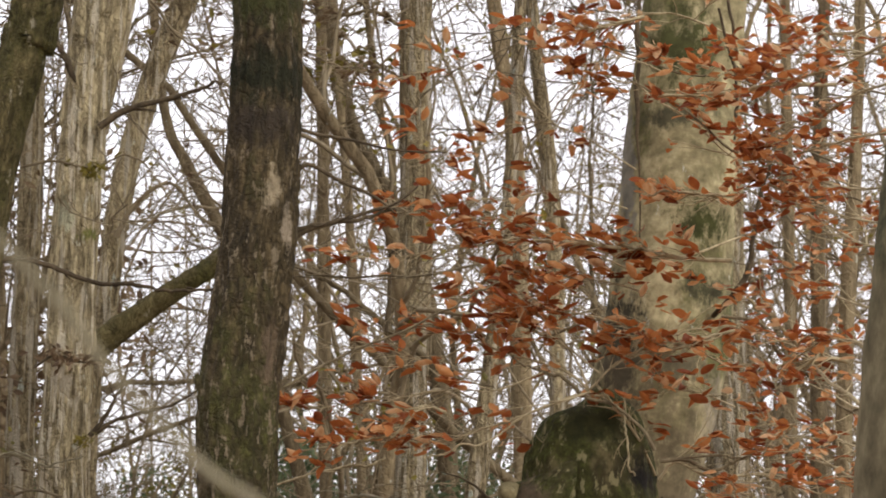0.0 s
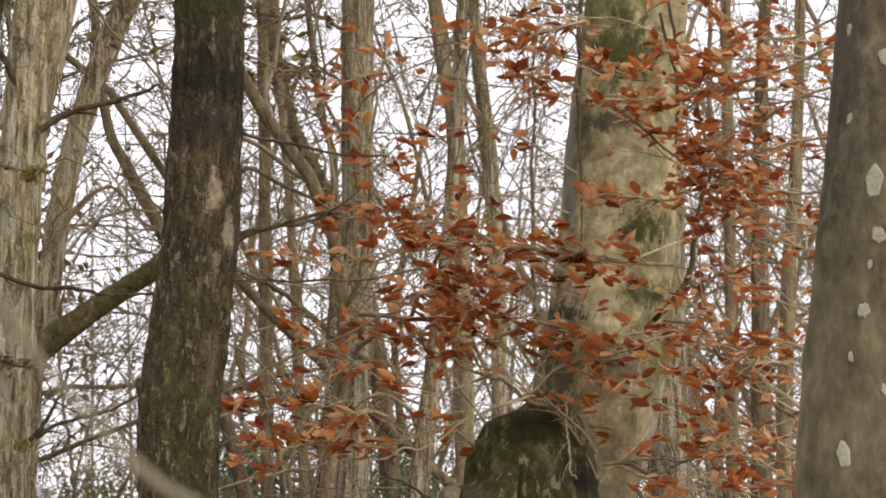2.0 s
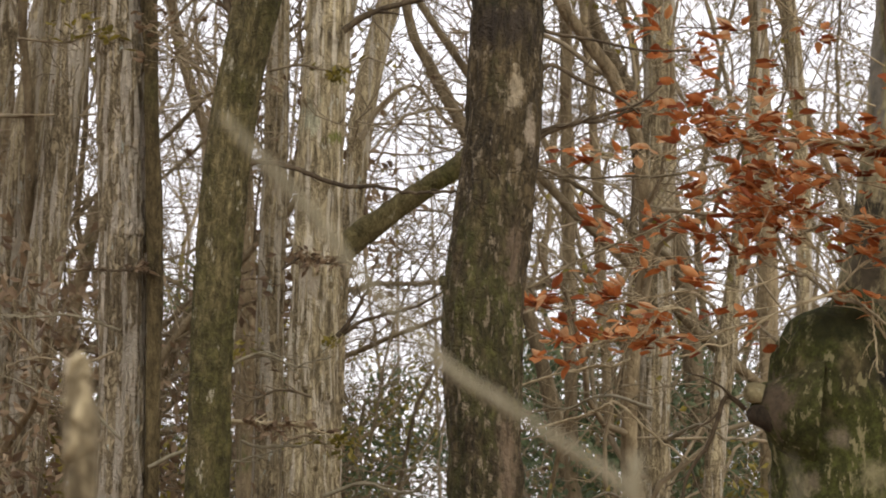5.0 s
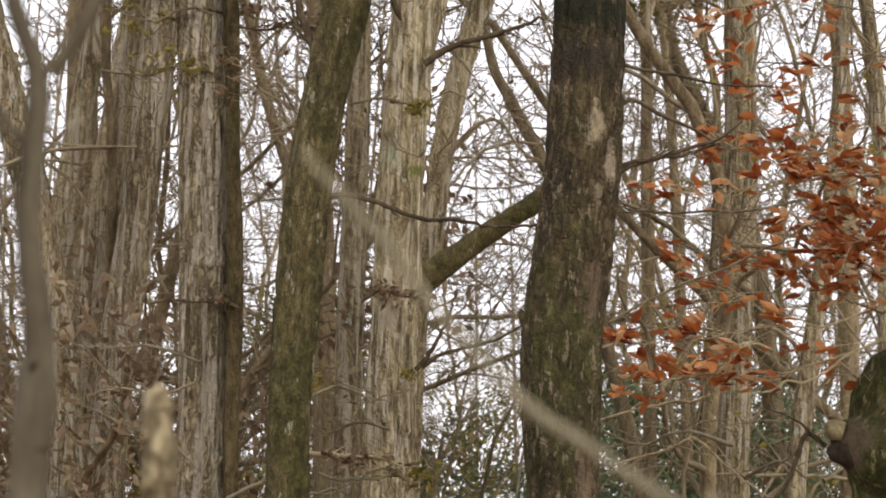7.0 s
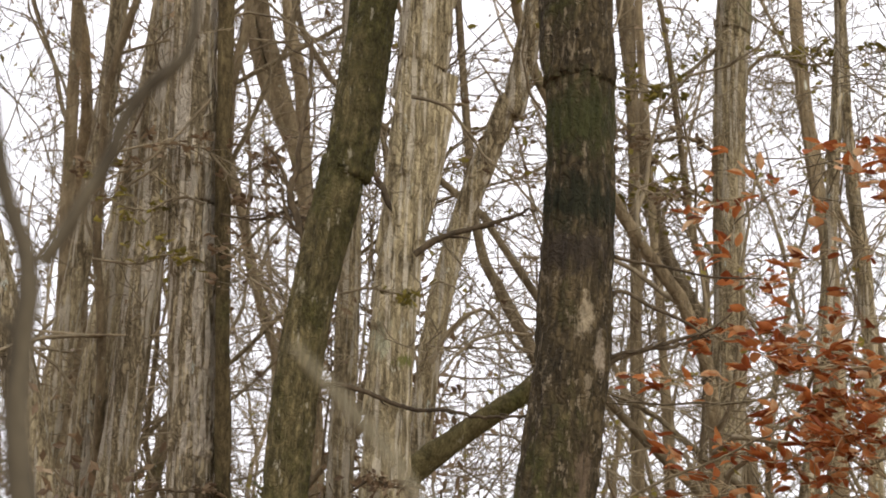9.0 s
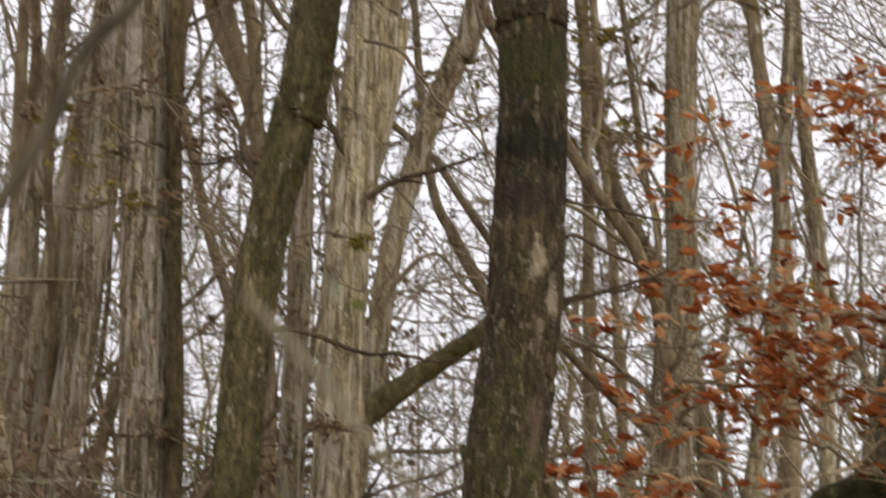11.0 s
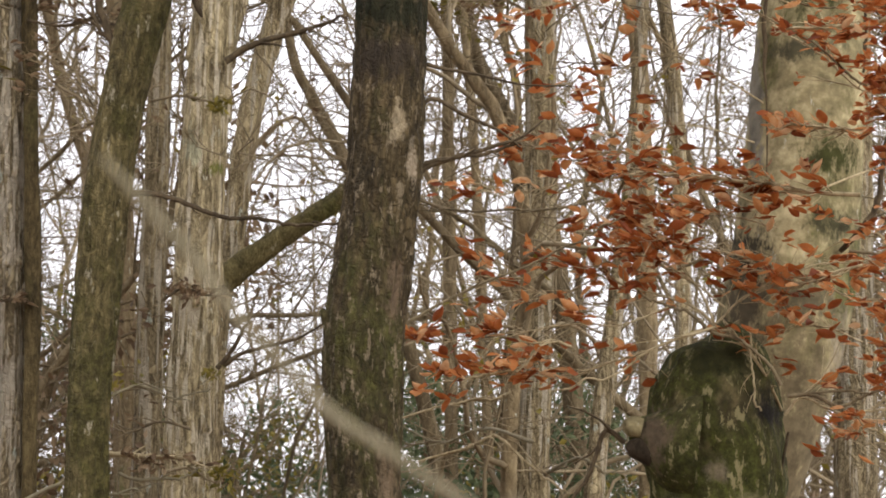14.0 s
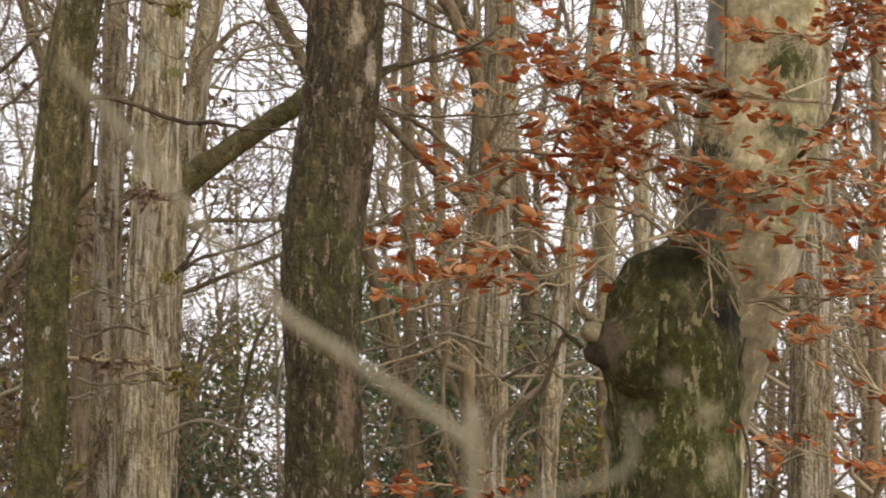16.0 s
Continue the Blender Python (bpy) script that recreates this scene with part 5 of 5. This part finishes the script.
bare_branch(shag_tree, shag_base, [(-1.834, 11.80, 4.556, 0.0205), (-1.686, 11.80, 4.650, 0.0176), (-1.461, 11.80, 4.709, 0.0132), (-1.326, 11.80, 4.734, 0.0102), (-1.184, 11.80, 4.759, 0.0073)], TWIG_DARK, 802, "crooked dark twig", 6, 0.2)
bare_branch(mossy_tree, mossy_base, [(-1.964, 10.00, 4.066, 0.0074), (-2.012, 10.00, 4.132, 0.0174), (-2.061, 10.00, 4.198, 0.0174), (-2.114, 10.00, 4.383, 0.0174), (-2.069, 10.00, 4.542, 0.0136), (-2.029, 10.00, 4.865, 0.0099), (-2.013, 10.00, 5.136, 0.0074)], TWIG_DARK, 803, "dark rising branch", 8, 0.3)
bare_branch(mossy_tree, mossy_base, [(-2.041, 10.00, 4.158, 0.0112), (-2.161, 10.00, 4.277, 0.0087), (-2.244, 10.00, 4.436, 0.0062), (-2.377, 10.00, 4.542, 0.0037)], TWIG_DARK, 804, "thin twig", 7, 0.3)
bare_branch(shag_tree, shag_base, [(-1.965, 11.80, 4.802, 0.0059), (-1.991, 11.80, 4.859, 0.0176), (-2.043, 11.80, 4.978, 0.0161), (-2.108, 11.80, 5.088, 0.0132), (-2.202, 11.80, 5.198, 0.0102), (-2.272, 11.80, 5.452, 0.0073)], TWIG_DARK, 805, "dark rising branch", 5, 0.25)
bare_branch(second_tree, second_base, [(-1.874, 12.80, 4.157, 0.0190), (-1.766, 12.80, 4.356, 0.0143), (-1.573, 12.80, 4.456, 0.0111), (-1.407, 12.80, 4.256, 0.0079), (-1.258, 12.80, 4.124, 0.0063)], TWIG_FAR, 806, "thin twig", 8, 0.3)
bare_branch(shag_tree, shag_base, [(-1.829, 11.75, 2.899, 0.0146), (-1.761, 11.75, 2.975, 0.0117), (-1.697, 11.75, 3.111, 0.0087), (-1.614, 11.75, 3.288, 0.0058)], TWIG_DARK, 807, "thin dark twig", 5, 0.15)
bare_branch(shag_tree, shag_base, [(-1.800, 11.75, 2.911, 0.0117), (-1.708, 11.75, 2.963, 0.0102), (-1.504, 11.75, 2.987, 0.0087), (-1.247, 11.75, 3.046, 0.0044)], TWIG_DARK, 819, "thin dark twig", 6, 0.15)
leafy_branch(shag_tree, shag_base, [(-2.118, 11.70, 3.251, 0.0073), (-2.003, 11.70, 3.305, 0.0073), (-1.856, 11.70, 3.281, 0.0058), (-1.709, 11.70, 3.275, 0.0044)], BROWN, 22, 808, TWIG_DARK, "twig with curled brown leaves", 0.06, clump=5)
leafy_branch(shag_tree, shag_base, [(-2.214, 11.70, 4.317, 0.0073), (-2.037, 11.70, 4.347, 0.0073), (-1.857, 11.70, 4.302, 0.0058), (-1.649, 11.70, 4.332, 0.0044), (-1.404, 11.70, 3.998, 0.0029)], YELLOW, 9, 809, TWIG_FAR, "twig with olive yellow leaves", 0.08, clump=5)
leafy_branch(mossy_tree, mossy_base, [(-2.074, 10.20, 2.341, 0.0114), (-1.923, 10.20, 2.334, 0.0101), (-1.772, 10.20, 2.329, 0.0089), (-1.659, 10.20, 2.329, 0.0051)], BROWN, 16, 810, TWIG_BEECH, "pale twig with brown leaves", 0.08, clump=5)
leafy_branch(shag_tree, shag_base, [(-2.069, 11.60, 2.344, 0.0086), (-1.927, 11.60, 2.372, 0.0072), (-1.811, 11.60, 2.301, 0.0058), (-1.699, 11.60, 2.400, 0.0043)], YELLOW, 12, 811, TWIG_FAR, "twig with olive yellow leaves", 0.07, clump=6)
bare_branch(mossy_tree, mossy_base, [(-2.021, 10.20, 2.254, 0.0089), (-1.919, 10.20, 2.216, 0.0089), (-1.819, 10.20, 2.234, 0.0076), (-1.732, 10.20, 2.274, 0.0051)], TWIG_PALE, 812, "pale crooked twig", 2, 0.08)
leafy_branch(strip_tree, strip_base, [(-3.008, 10.80, 3.111, 0.0067), (-2.901, 10.80, 3.130, 0.0067), (-2.752, 10.80, 3.124, 0.0054), (-2.657, 10.80, 3.119, 0.0040)], BROWN, 10, 813, TWIG_DARK, "twig with brown and olive leaves", 0.07, clump=4)
leafy_branch(strip_tree, strip_base, [(-3.318, 10.80, 4.292, 0.0067), (-3.068, 10.80, 4.263, 0.0067), (-2.933, 10.80, 4.306, 0.0054), (-2.821, 10.80, 4.277, 0.0040)], YELLOW, 14, 814, TWIG_FAR, "twig with olive yellow leaves", 0.16)
leafy_branch(strip_tree, strip_base, [(-3.293, 10.80, 4.836, 0.0067), (-3.018, 10.80, 4.893, 0.0067), (-2.794, 10.80, 4.864, 0.0054), (-2.539, 10.80, 4.749, 0.0040), (-2.350, 10.80, 4.893, 0.0027)], BROWN, 40, 815, TWIG_FAR, "twig with brown leaves", 0.2)
leafy_branch(strip_tree, strip_base, [(-2.667, 10.80, 4.519, 0.0067), (-2.500, 10.80, 4.491, 0.0067), (-2.363, 10.80, 4.519, 0.0054), (-2.222, 10.80, 4.462, 0.0040)], BROWN, 26, 816, TWIG_DARK, "twig with brown leaves", 0.2)
leafy_branch(second_tree, second_base, [(-1.225, 13.00, 5.844, 0.0097), (-1.018, 13.00, 5.495, 0.0081), (-0.748, 13.00, 5.287, 0.0064), (-0.480, 13.00, 5.218, 0.0048)], BROWN, 34, 817, TWIG_FAR, "twig with brown leaves", 0.3)
for i, (tree_, base_, rows, count, leaf) in enumerate([
    (strip_tree, strip_base, [(-2.751, 10.80, 5.126, 0.0080), (-2.962, 10.80, 4.893, 0.0067), (-3.177, 10.80, 4.749, 0.0054), (-3.401, 10.80, 4.778, 0.0027)], 30, BROWN),
    (strip_tree, strip_base, [(-2.753, 10.80, 4.577, 0.0080), (-2.893, 10.80, 4.605, 0.0067), (-3.111, 10.80, 4.548, 0.0054), (-3.364, 10.80, 4.605, 0.0027)], 26, YELLOW),
    (strip_tree, strip_base, [(-2.737, 10.80, 4.836, 0.0080), (-2.592, 10.80, 4.691, 0.0067), (-2.455, 10.80, 4.749, 0.0054), (-2.340, 10.80, 4.634, 0.0027)], 24, BROWN),
    (mossy_tree, mossy_base, [(-2.088, 10.10, 3.853, 0.0075), (-2.220, 10.10, 3.959, 0.0063), (-2.353, 10.10, 4.064, 0.0050), (-2.436, 10.10, 4.197, 0.0025)], 18, BROWN),
    (mid_tree, mid_base, [(-0.211, 15.00, 6.864, 0.0167), (-0.482, 15.00, 6.619, 0.0130), (-0.714, 15.00, 6.497, 0.0093), (-0.987, 15.00, 6.578, 0.0056)], 130, YELLOW),
    (mid_tree, mid_base, [(-0.208, 15.00, 6.014, 0.0167), (-0.480, 15.00, 6.174, 0.0130), (-0.711, 15.00, 6.134, 0.0093), (-0.944, 15.00, 6.214, 0.0056)], 110, BROWN),
    (mid_tree, mid_base, [(-0.188, 15.00, 5.615, 0.0149), (-0.400, 15.00, 5.774, 0.0112), (-0.631, 15.00, 5.814, 0.0093), (-0.862, 15.00, 5.734, 0.0056)], 90, YELLOW),
    (mid_tree, mid_base, [(-0.171, 15.00, 6.497, 0.0167), (0.062, 15.00, 6.741, 0.0130), (0.374, 15.00, 6.700, 0.0093), (0.686, 15.00, 6.823, 0.0056)], 90, YELLOW),
    (shag_tree, shag_base, [(-1.875, 11.80, 5.452, 0.0117), (-1.660, 11.80, 5.389, 0.0088), (-1.441, 11.80, 5.135, 0.0073), (-1.225, 11.80, 5.009, 0.0044)], 16, BROWN),
    (shag_tree, shag_base, [(-1.950, 11.70, 2.580, 0.0087), (-2.096, 11.70, 2.609, 0.0073), (-2.268, 11.70, 2.551, 0.0058), (-2.386, 11.70, 2.609, 0.0029)], 12, BROWN),
    (strip_tree, strip_base, [(-2.773, 10.80, 2.719, 0.0080), (-2.957, 10.80, 2.665, 0.0067), (-3.175, 10.80, 2.719, 0.0054), (-3.333, 10.80, 2.678, 0.0027)], 12, BROWN),
]):
    leafy_branch(tree_, base_, rows, leaf, count, 830 + i, TWIG_FAR, "thin twig with the last dry leaves", 0.24, twigs=12)
for i, (tree_, base_, rows) in enumerate([
    (strip_tree, strip_base, [(-2.562, 10.70, 2.155, 0.0119), (-2.381, 10.70, 2.234, 0.0093), (-2.221, 10.70, 2.181, 0.0080), (-2.065, 10.70, 2.220, 0.0053)]),
    (strip_tree, strip_base, [(-2.726, 10.70, 2.815, 0.0064), (-2.969, 10.70, 2.882, 0.0056), (-3.154, 10.70, 2.855, 0.0040), (-3.341, 10.70, 2.868, 0.0024)]),
    (strip_tree, strip_base, [(-2.700, 10.70, 2.286, 0.0064), (-2.865, 10.70, 2.430, 0.0056), (-3.081, 10.70, 2.496, 0.0040), (-3.323, 10.70, 2.576, 0.0024)]),
    (mossy_tree, mossy_base, [(-2.019, 10.00, 2.586, 0.0087), (-1.897, 10.00, 2.636, 0.0074), (-1.771, 10.00, 2.586, 0.0050), (-1.623, 10.00, 2.611, 0.0037)]),
    (shag_tree, shag_base, [(-1.877, 11.70, 2.065, 0.0116), (-1.677, 11.70, 2.122, 0.0102), (-1.446, 11.70, 2.065, 0.0073), (-1.276, 11.70, 2.150, 0.0044)]),
    (mid_tree, mid_base, [(-0.234, 14.80, 2.767, 0.0147), (-0.427, 12.00, 2.605, 0.0089), (-0.664, 12.00, 2.516, 0.0060), (-0.843, 12.00, 2.576, 0.0045)]),
    (mid_tree, mid_base, [(-0.160, 14.80, 2.549, 0.0147), (0.047, 12.00, 2.457, 0.0089), (0.225, 12.00, 2.369, 0.0060), (0.343, 12.00, 2.428, 0.0045)]),
    (mid_tree, mid_base, [(-0.341, 14.80, 2.116, 0.0147), (-0.389, 11.00, 2.064, 0.0082), (-0.550, 11.00, 1.984, 0.0055), (-0.712, 11.00, 2.037, 0.0041)]),
]):
    bare_branch(tree_, base_, rows, TWIG_PALE, 860 + i, "pale crooked twig", 9, 0.22)
bare_branch(beech, beech_base, [(0.247, 9.90, 2.380, 0.0110), (0.162, 9.90, 2.429, 0.0110), (0.112, 9.90, 2.283, 0.0098), (0.039, 9.90, 2.138, 0.0086), (0.015, 9.90, 1.945, 0.0061), (0.039, 9.90, 1.742, 0.0049)], TWIG_DARK, 818, "dark twig beside the burl", 5, 0.25)

bare_branch(beech, beech_base, [(0.889, 9.55, 2.596, 0.0082), (0.839, 9.55, 2.687, 0.0070), (0.775, 9.55, 2.752, 0.0070), (0.712, 9.55, 2.797, 0.0070), (0.635, 9.55, 2.829, 0.0082), (0.558, 9.55, 2.881, 0.0082), (0.493, 9.55, 2.960, 0.0070), (0.416, 9.55, 3.012, 0.0058), (0.312, 9.55, 3.078, 0.0047)], TWIG_MID, 1241, "crooked grey branch arching over the burl", 2, 0.10)
bare_branch(beech, beech_base, [(0.622, 9.55, 2.842, 0.0058), (0.505, 9.55, 2.809, 0.0058), (0.376, 9.55, 2.763, 0.0053), (0.246, 9.55, 2.685, 0.0047), (0.117, 9.55, 2.645, 0.0041), (-0.013, 9.55, 2.618, 0.0035)], TWIG_BEECH, 1612, "pale thin twig", 2, 0.10)
bare_branch(beech, beech_base, [(0.767, 9.60, 2.836, 0.0035), (0.773, 9.60, 2.744, 0.0041), (0.791, 9.60, 2.653, 0.0047), (0.835, 9.60, 2.562, 0.0047)], TWIG_BEECH, 1118, "hanging pale twig", 2, 0.10)
bare_branch(beech, beech_base, [(0.928, 9.70, 2.566, 0.0083), (1.032, 9.70, 2.566, 0.0083), (1.122, 9.70, 2.521, 0.0083), (1.226, 9.70, 2.521, 0.0071), (1.343, 9.70, 2.555, 0.0059)], TWIG_MID, 1317, "grey branch beside the burl", 2, 0.10)
bare_branch(beech, beech_base, [(0.954, 9.70, 2.573, 0.0059), (1.162, 9.70, 2.580, 0.0059), (1.266, 9.70, 2.561, 0.0048), (1.343, 9.70, 2.535, 0.0036)], TWIG_MID, 1554, "grey branch beside the burl", 2, 0.10)
bare_branch(beech, beech_base, [(0.774, 9.75, 4.287, 0.0042), (0.944, 9.75, 4.190, 0.0048), (1.100, 9.75, 4.094, 0.0054), (1.239, 9.75, 3.947, 0.0060), (1.367, 9.75, 3.888, 0.0060), (1.507, 9.75, 3.815, 0.0060), (1.619, 9.75, 3.727, 0.0060), (1.760, 9.75, 3.691, 0.0048), (1.888, 9.75, 3.669, 0.0036)], TWIG_MID, 1761, "grey slanting twig across the trunk", 2, 0.10)
bare_branch(beech, beech_base, [(0.693, 9.80, 4.435, 0.0036), (0.866, 9.80, 4.375, 0.0042), (1.038, 9.80, 4.308, 0.0048), (1.196, 9.80, 4.278, 0.0048)], TWIG_MID, 1149, "grey twig across the trunk", 2, 0.10)
bare_branch(beech, beech_base, [(1.200, 9.70, 3.190, 0.0071), (1.368, 9.70, 3.162, 0.0071), (1.449, 9.70, 3.055, 0.0078), (1.558, 9.70, 2.963, 0.0078), (1.639, 9.70, 2.879, 0.0071), (1.775, 9.70, 2.787, 0.0048)], TWIG_MID, 1355, "grey branch among orange leaves", 2, 0.10)
bare_branch(beech, beech_base, [(1.246, 9.90, 4.631, 0.0061), (1.279, 9.90, 4.494, 0.0073), (1.312, 9.90, 4.358, 0.0073), (1.344, 9.90, 4.177, 0.0061), (1.368, 9.90, 3.998, 0.0049)], TWIG_DARK, 1626, "dark thin branch", 2, 0.10)
bare_branch(dark_tree, dark_base, [(-0.636, 9.05, 3.417, 0.0112), (-0.512, 9.05, 3.459, 0.0097), (-0.347, 9.05, 3.494, 0.0084), (-0.185, 9.05, 3.536, 0.0056)], TWIG_DARK, 901, "dark side branch", 8, 0.22)
bare_branch(mid_tree, mid_base, [(-0.104, 14.60, 3.715, 0.0224), (-0.368, 14.60, 3.926, 0.0202), (-0.597, 14.60, 4.134, 0.0180), (-0.786, 14.60, 4.249, 0.0157), (-1.012, 14.60, 4.343, 0.0112), (-1.128, 14.60, 4.415, 0.0090)], TWIG_MID, 902, "grey slanting branch", 10, 0.35)
bare_branch(mid_tree, mid_base, [(0.191, 11.80, 3.812, 0.0073), (-0.055, 11.80, 3.764, 0.0073), (-0.450, 11.80, 3.755, 0.0063), (-0.758, 11.80, 3.818, 0.0045)], TWIG_MID, 905, "thin grey branch", 8, 0.30)
bare_branch(dark_tree, dark_base, [(-0.645, 9.10, 2.800, 0.0063), (-0.404, 9.10, 2.932, 0.0056), (-0.195, 9.10, 3.027, 0.0049), (-0.042, 9.10, 3.110, 0.0049), (0.170, 9.10, 3.254, 0.0035)], TWIG_MID, 906, "long thin twig", 8, 0.25)
bare_branch(mid_tree, mid_base, [(-0.348, 13.80, 3.767, 0.0106), (-0.325, 13.80, 4.013, 0.0106), (-0.305, 13.80, 4.225, 0.0106), (-0.263, 13.80, 4.331, 0.0085)], TWIG_DARK, 907, "dark upright twig", 4, 0.15)
bare_branch(mid_tree, mid_base, [(-0.685, 10.40, 2.328, 0.0048), (-0.561, 10.40, 2.363, 0.0064), (-0.425, 10.40, 2.419, 0.0064), (-0.322, 10.40, 2.437, 0.0072), (-0.164, 10.40, 2.263, 0.0064), (-0.068, 10.40, 2.182, 0.0048)], TWIG_BEECH, 910, "pale bent twig", 7, 0.20)
bare_branch(mid_tree, mid_base, [(-0.741, 10.20, 2.509, 0.0047), (-0.580, 10.20, 2.564, 0.0055), (-0.472, 10.20, 2.585, 0.0063), (-0.337, 10.20, 2.606, 0.0063), (-0.256, 10.20, 2.613, 0.0063)], TWIG_BEECH, 911, "pale thin twig", 6, 0.20)


def cushion(tree, base, centre, radii, count, leaf, seed, name, label, size=0.05):
    """A ragged tuft of small blades hanging round a twig."""
    rng = np.random.default_rng(seed)
    c = np.array(centre) + rng.normal(0, 0.5, (count, 3)) * np.array(radii)
    put(name, make_mesh(name, [moved(leaf_blades(rng, c, size, size * 0.45), base)], leaf, False), tree, label, "stuff")


for i, (centre, radii, count, leaf, label) in enumerate([
    ((-1.749, 11.60, 2.329), (0.07, 0.06, 0.09), 44, LEAF_YELLOW, "hanging olive yellow moss"),
    ((-1.834, 11.65, 4.290), (0.05, 0.05, 0.05), 34, LEAF_YELLOW, "olive yellow moss tuft"),
    ((-1.836, 11.65, 2.865), (0.06, 0.05, 0.05), 24, LEAF_YELLOW, "olive yellow moss tuft"),
    ((-1.971, 11.60, 3.281), (0.09, 0.06, 0.05), 46, LEAF_BROWN, "caught brown dead leaves"),
    ((-1.872, 10.20, 2.316), (0.12, 0.06, 0.06), 60, LEAF_BROWN, "caught brown dead leaves"),
    ((-2.317, 11.60, 2.830), (0.12, 0.06, 0.08), 40, LEAF_YELLOW, "olive yellow moss tuft"),
]):
    cushion(shag_tree, shag_base, centre, radii, count, leaf, 900 + i, "tuft", label)

# ---------------------------------------------------------------- foreground, close to the camera and out of focus
fore = thing("dead_sapling", ((-0.027, 1.20, 1.596)[0], 1.2, 0.0), "pale bare dead sapling bent over close in front", "sapling")
fore_at = ((-0.027, 1.20, 1.596)[0], 1.2, 0.0)
branch_part(fore, fore_at, [(fore_at[0] + 0.02, 1.22, -0.05, 0.006), (fore_at[0] + 0.01, 1.2, 0.7, 0.005)] + [(-0.027, 1.20, 1.596, 0.0036), (-0.028, 1.20, 1.627, 0.0033), (-0.029, 1.20, 1.646, 0.0033), (-0.042, 1.20, 1.660, 0.0033), (-0.078, 1.20, 1.684, 0.0031), (-0.102, 1.20, 1.700, 0.0031), (-0.124, 1.20, 1.714, 0.0030), (-0.151, 1.20, 1.741, 0.0022), (-0.179, 1.20, 1.770, 0.0028), (-0.200, 1.20, 1.797, 0.0034), (-0.225, 1.20, 1.824, 0.0033), (-0.253, 1.20, 1.854, 0.0019)], TWIG_PALE, "stem", "", 9, 0, 90)
branch_part(fore, fore_at, [(-0.028, 1.20, 1.613, 0.0018), (0.005, 1.20, 1.622, 0.0016), (0.034, 1.20, 1.629, 0.0018), (0.053, 1.20, 1.637, 0.0018), (0.056, 1.20, 1.653, 0.0013), (0.052, 1.20, 1.671, 0.0006)], TWIG_PALE, "twig", "", 7)
near = thing("grey_fork_sapling", ((-0.621, 1.90, 1.892)[0], 1.9, 0.0), "grey forked sapling close in front, bare", "sapling")
near_at = ((-0.621, 1.90, 1.892)[0], 1.9, 0.0)
branch_part(near, near_at, [(near_at[0] - 0.02, 1.9, -0.05, 0.024)] + [(-0.631, 1.90, 1.667, 0.0170), (-0.629, 1.90, 1.735, 0.0160), (-0.625, 1.90, 1.793, 0.0151), (-0.630, 1.90, 1.853, 0.0132), (-0.639, 1.90, 1.902, 0.0118), (-0.643, 1.90, 1.943, 0.0108), (-0.643, 1.90, 1.993, 0.0104), (-0.640, 1.90, 2.039, 0.0104), (-0.642, 1.90, 2.068, 0.0094), (-0.648, 1.90, 2.091, 0.0085), (-0.664, 1.90, 2.128, 0.0080), (-0.679, 1.90, 2.181, 0.0075), (-0.692, 1.90, 2.251, 0.0066), (-0.713, 1.90, 2.350, 0.0052)], BARK_FORK, "stem", "", 12, 0, 90)
branch_part(near, near_at, [(-0.630, 1.90, 2.073, 0.0075), (-0.612, 1.90, 2.099, 0.0071), (-0.594, 1.90, 2.133, 0.0071), (-0.575, 1.90, 2.167, 0.0071), (-0.562, 1.90, 2.206, 0.0071), (-0.543, 1.90, 2.235, 0.0066), (-0.513, 1.90, 2.261, 0.0061), (-0.503, 1.90, 2.291, 0.0052), (-0.504, 1.90, 2.345, 0.0042)], BARK_FORK, "fork", "", 10, 0, 60)
branch_part(near, near_at, [(-0.643, 1.90, 1.998, 0.0038), (-0.655, 1.90, 2.014, 0.0042), (-0.677, 1.90, 2.040, 0.0038), (-0.700, 1.90, 2.076, 0.0033)], BARK_FORK, "twig", "", 8, 0, 30)
stump = thing("broken_stem", ((-0.626, 2.30, 1.725)[0], 2.3, 0.0), "pale broken dead stem standing close in front", "dead stem")
stump_at = ((-0.626, 2.30, 1.725)[0], 2.3, 0.0)
branch_part(stump, stump_at, [(stump_at[0], 2.3, -0.05, 0.02)] + [(-0.621, 2.30, 1.633, 0.0165), (-0.626, 2.30, 1.725, 0.0160), (-0.627, 2.30, 1.781, 0.0154), (-0.628, 2.30, 1.810, 0.0148), (-0.629, 2.30, 1.823, 0.0143), (-0.630, 2.30, 1.830, 0.0131), (-0.631, 2.30, 1.834, 0.0086), (-0.632, 2.30, 1.835, 0.0011)], BARK_MID, "stem", "", 16, 0, 60)
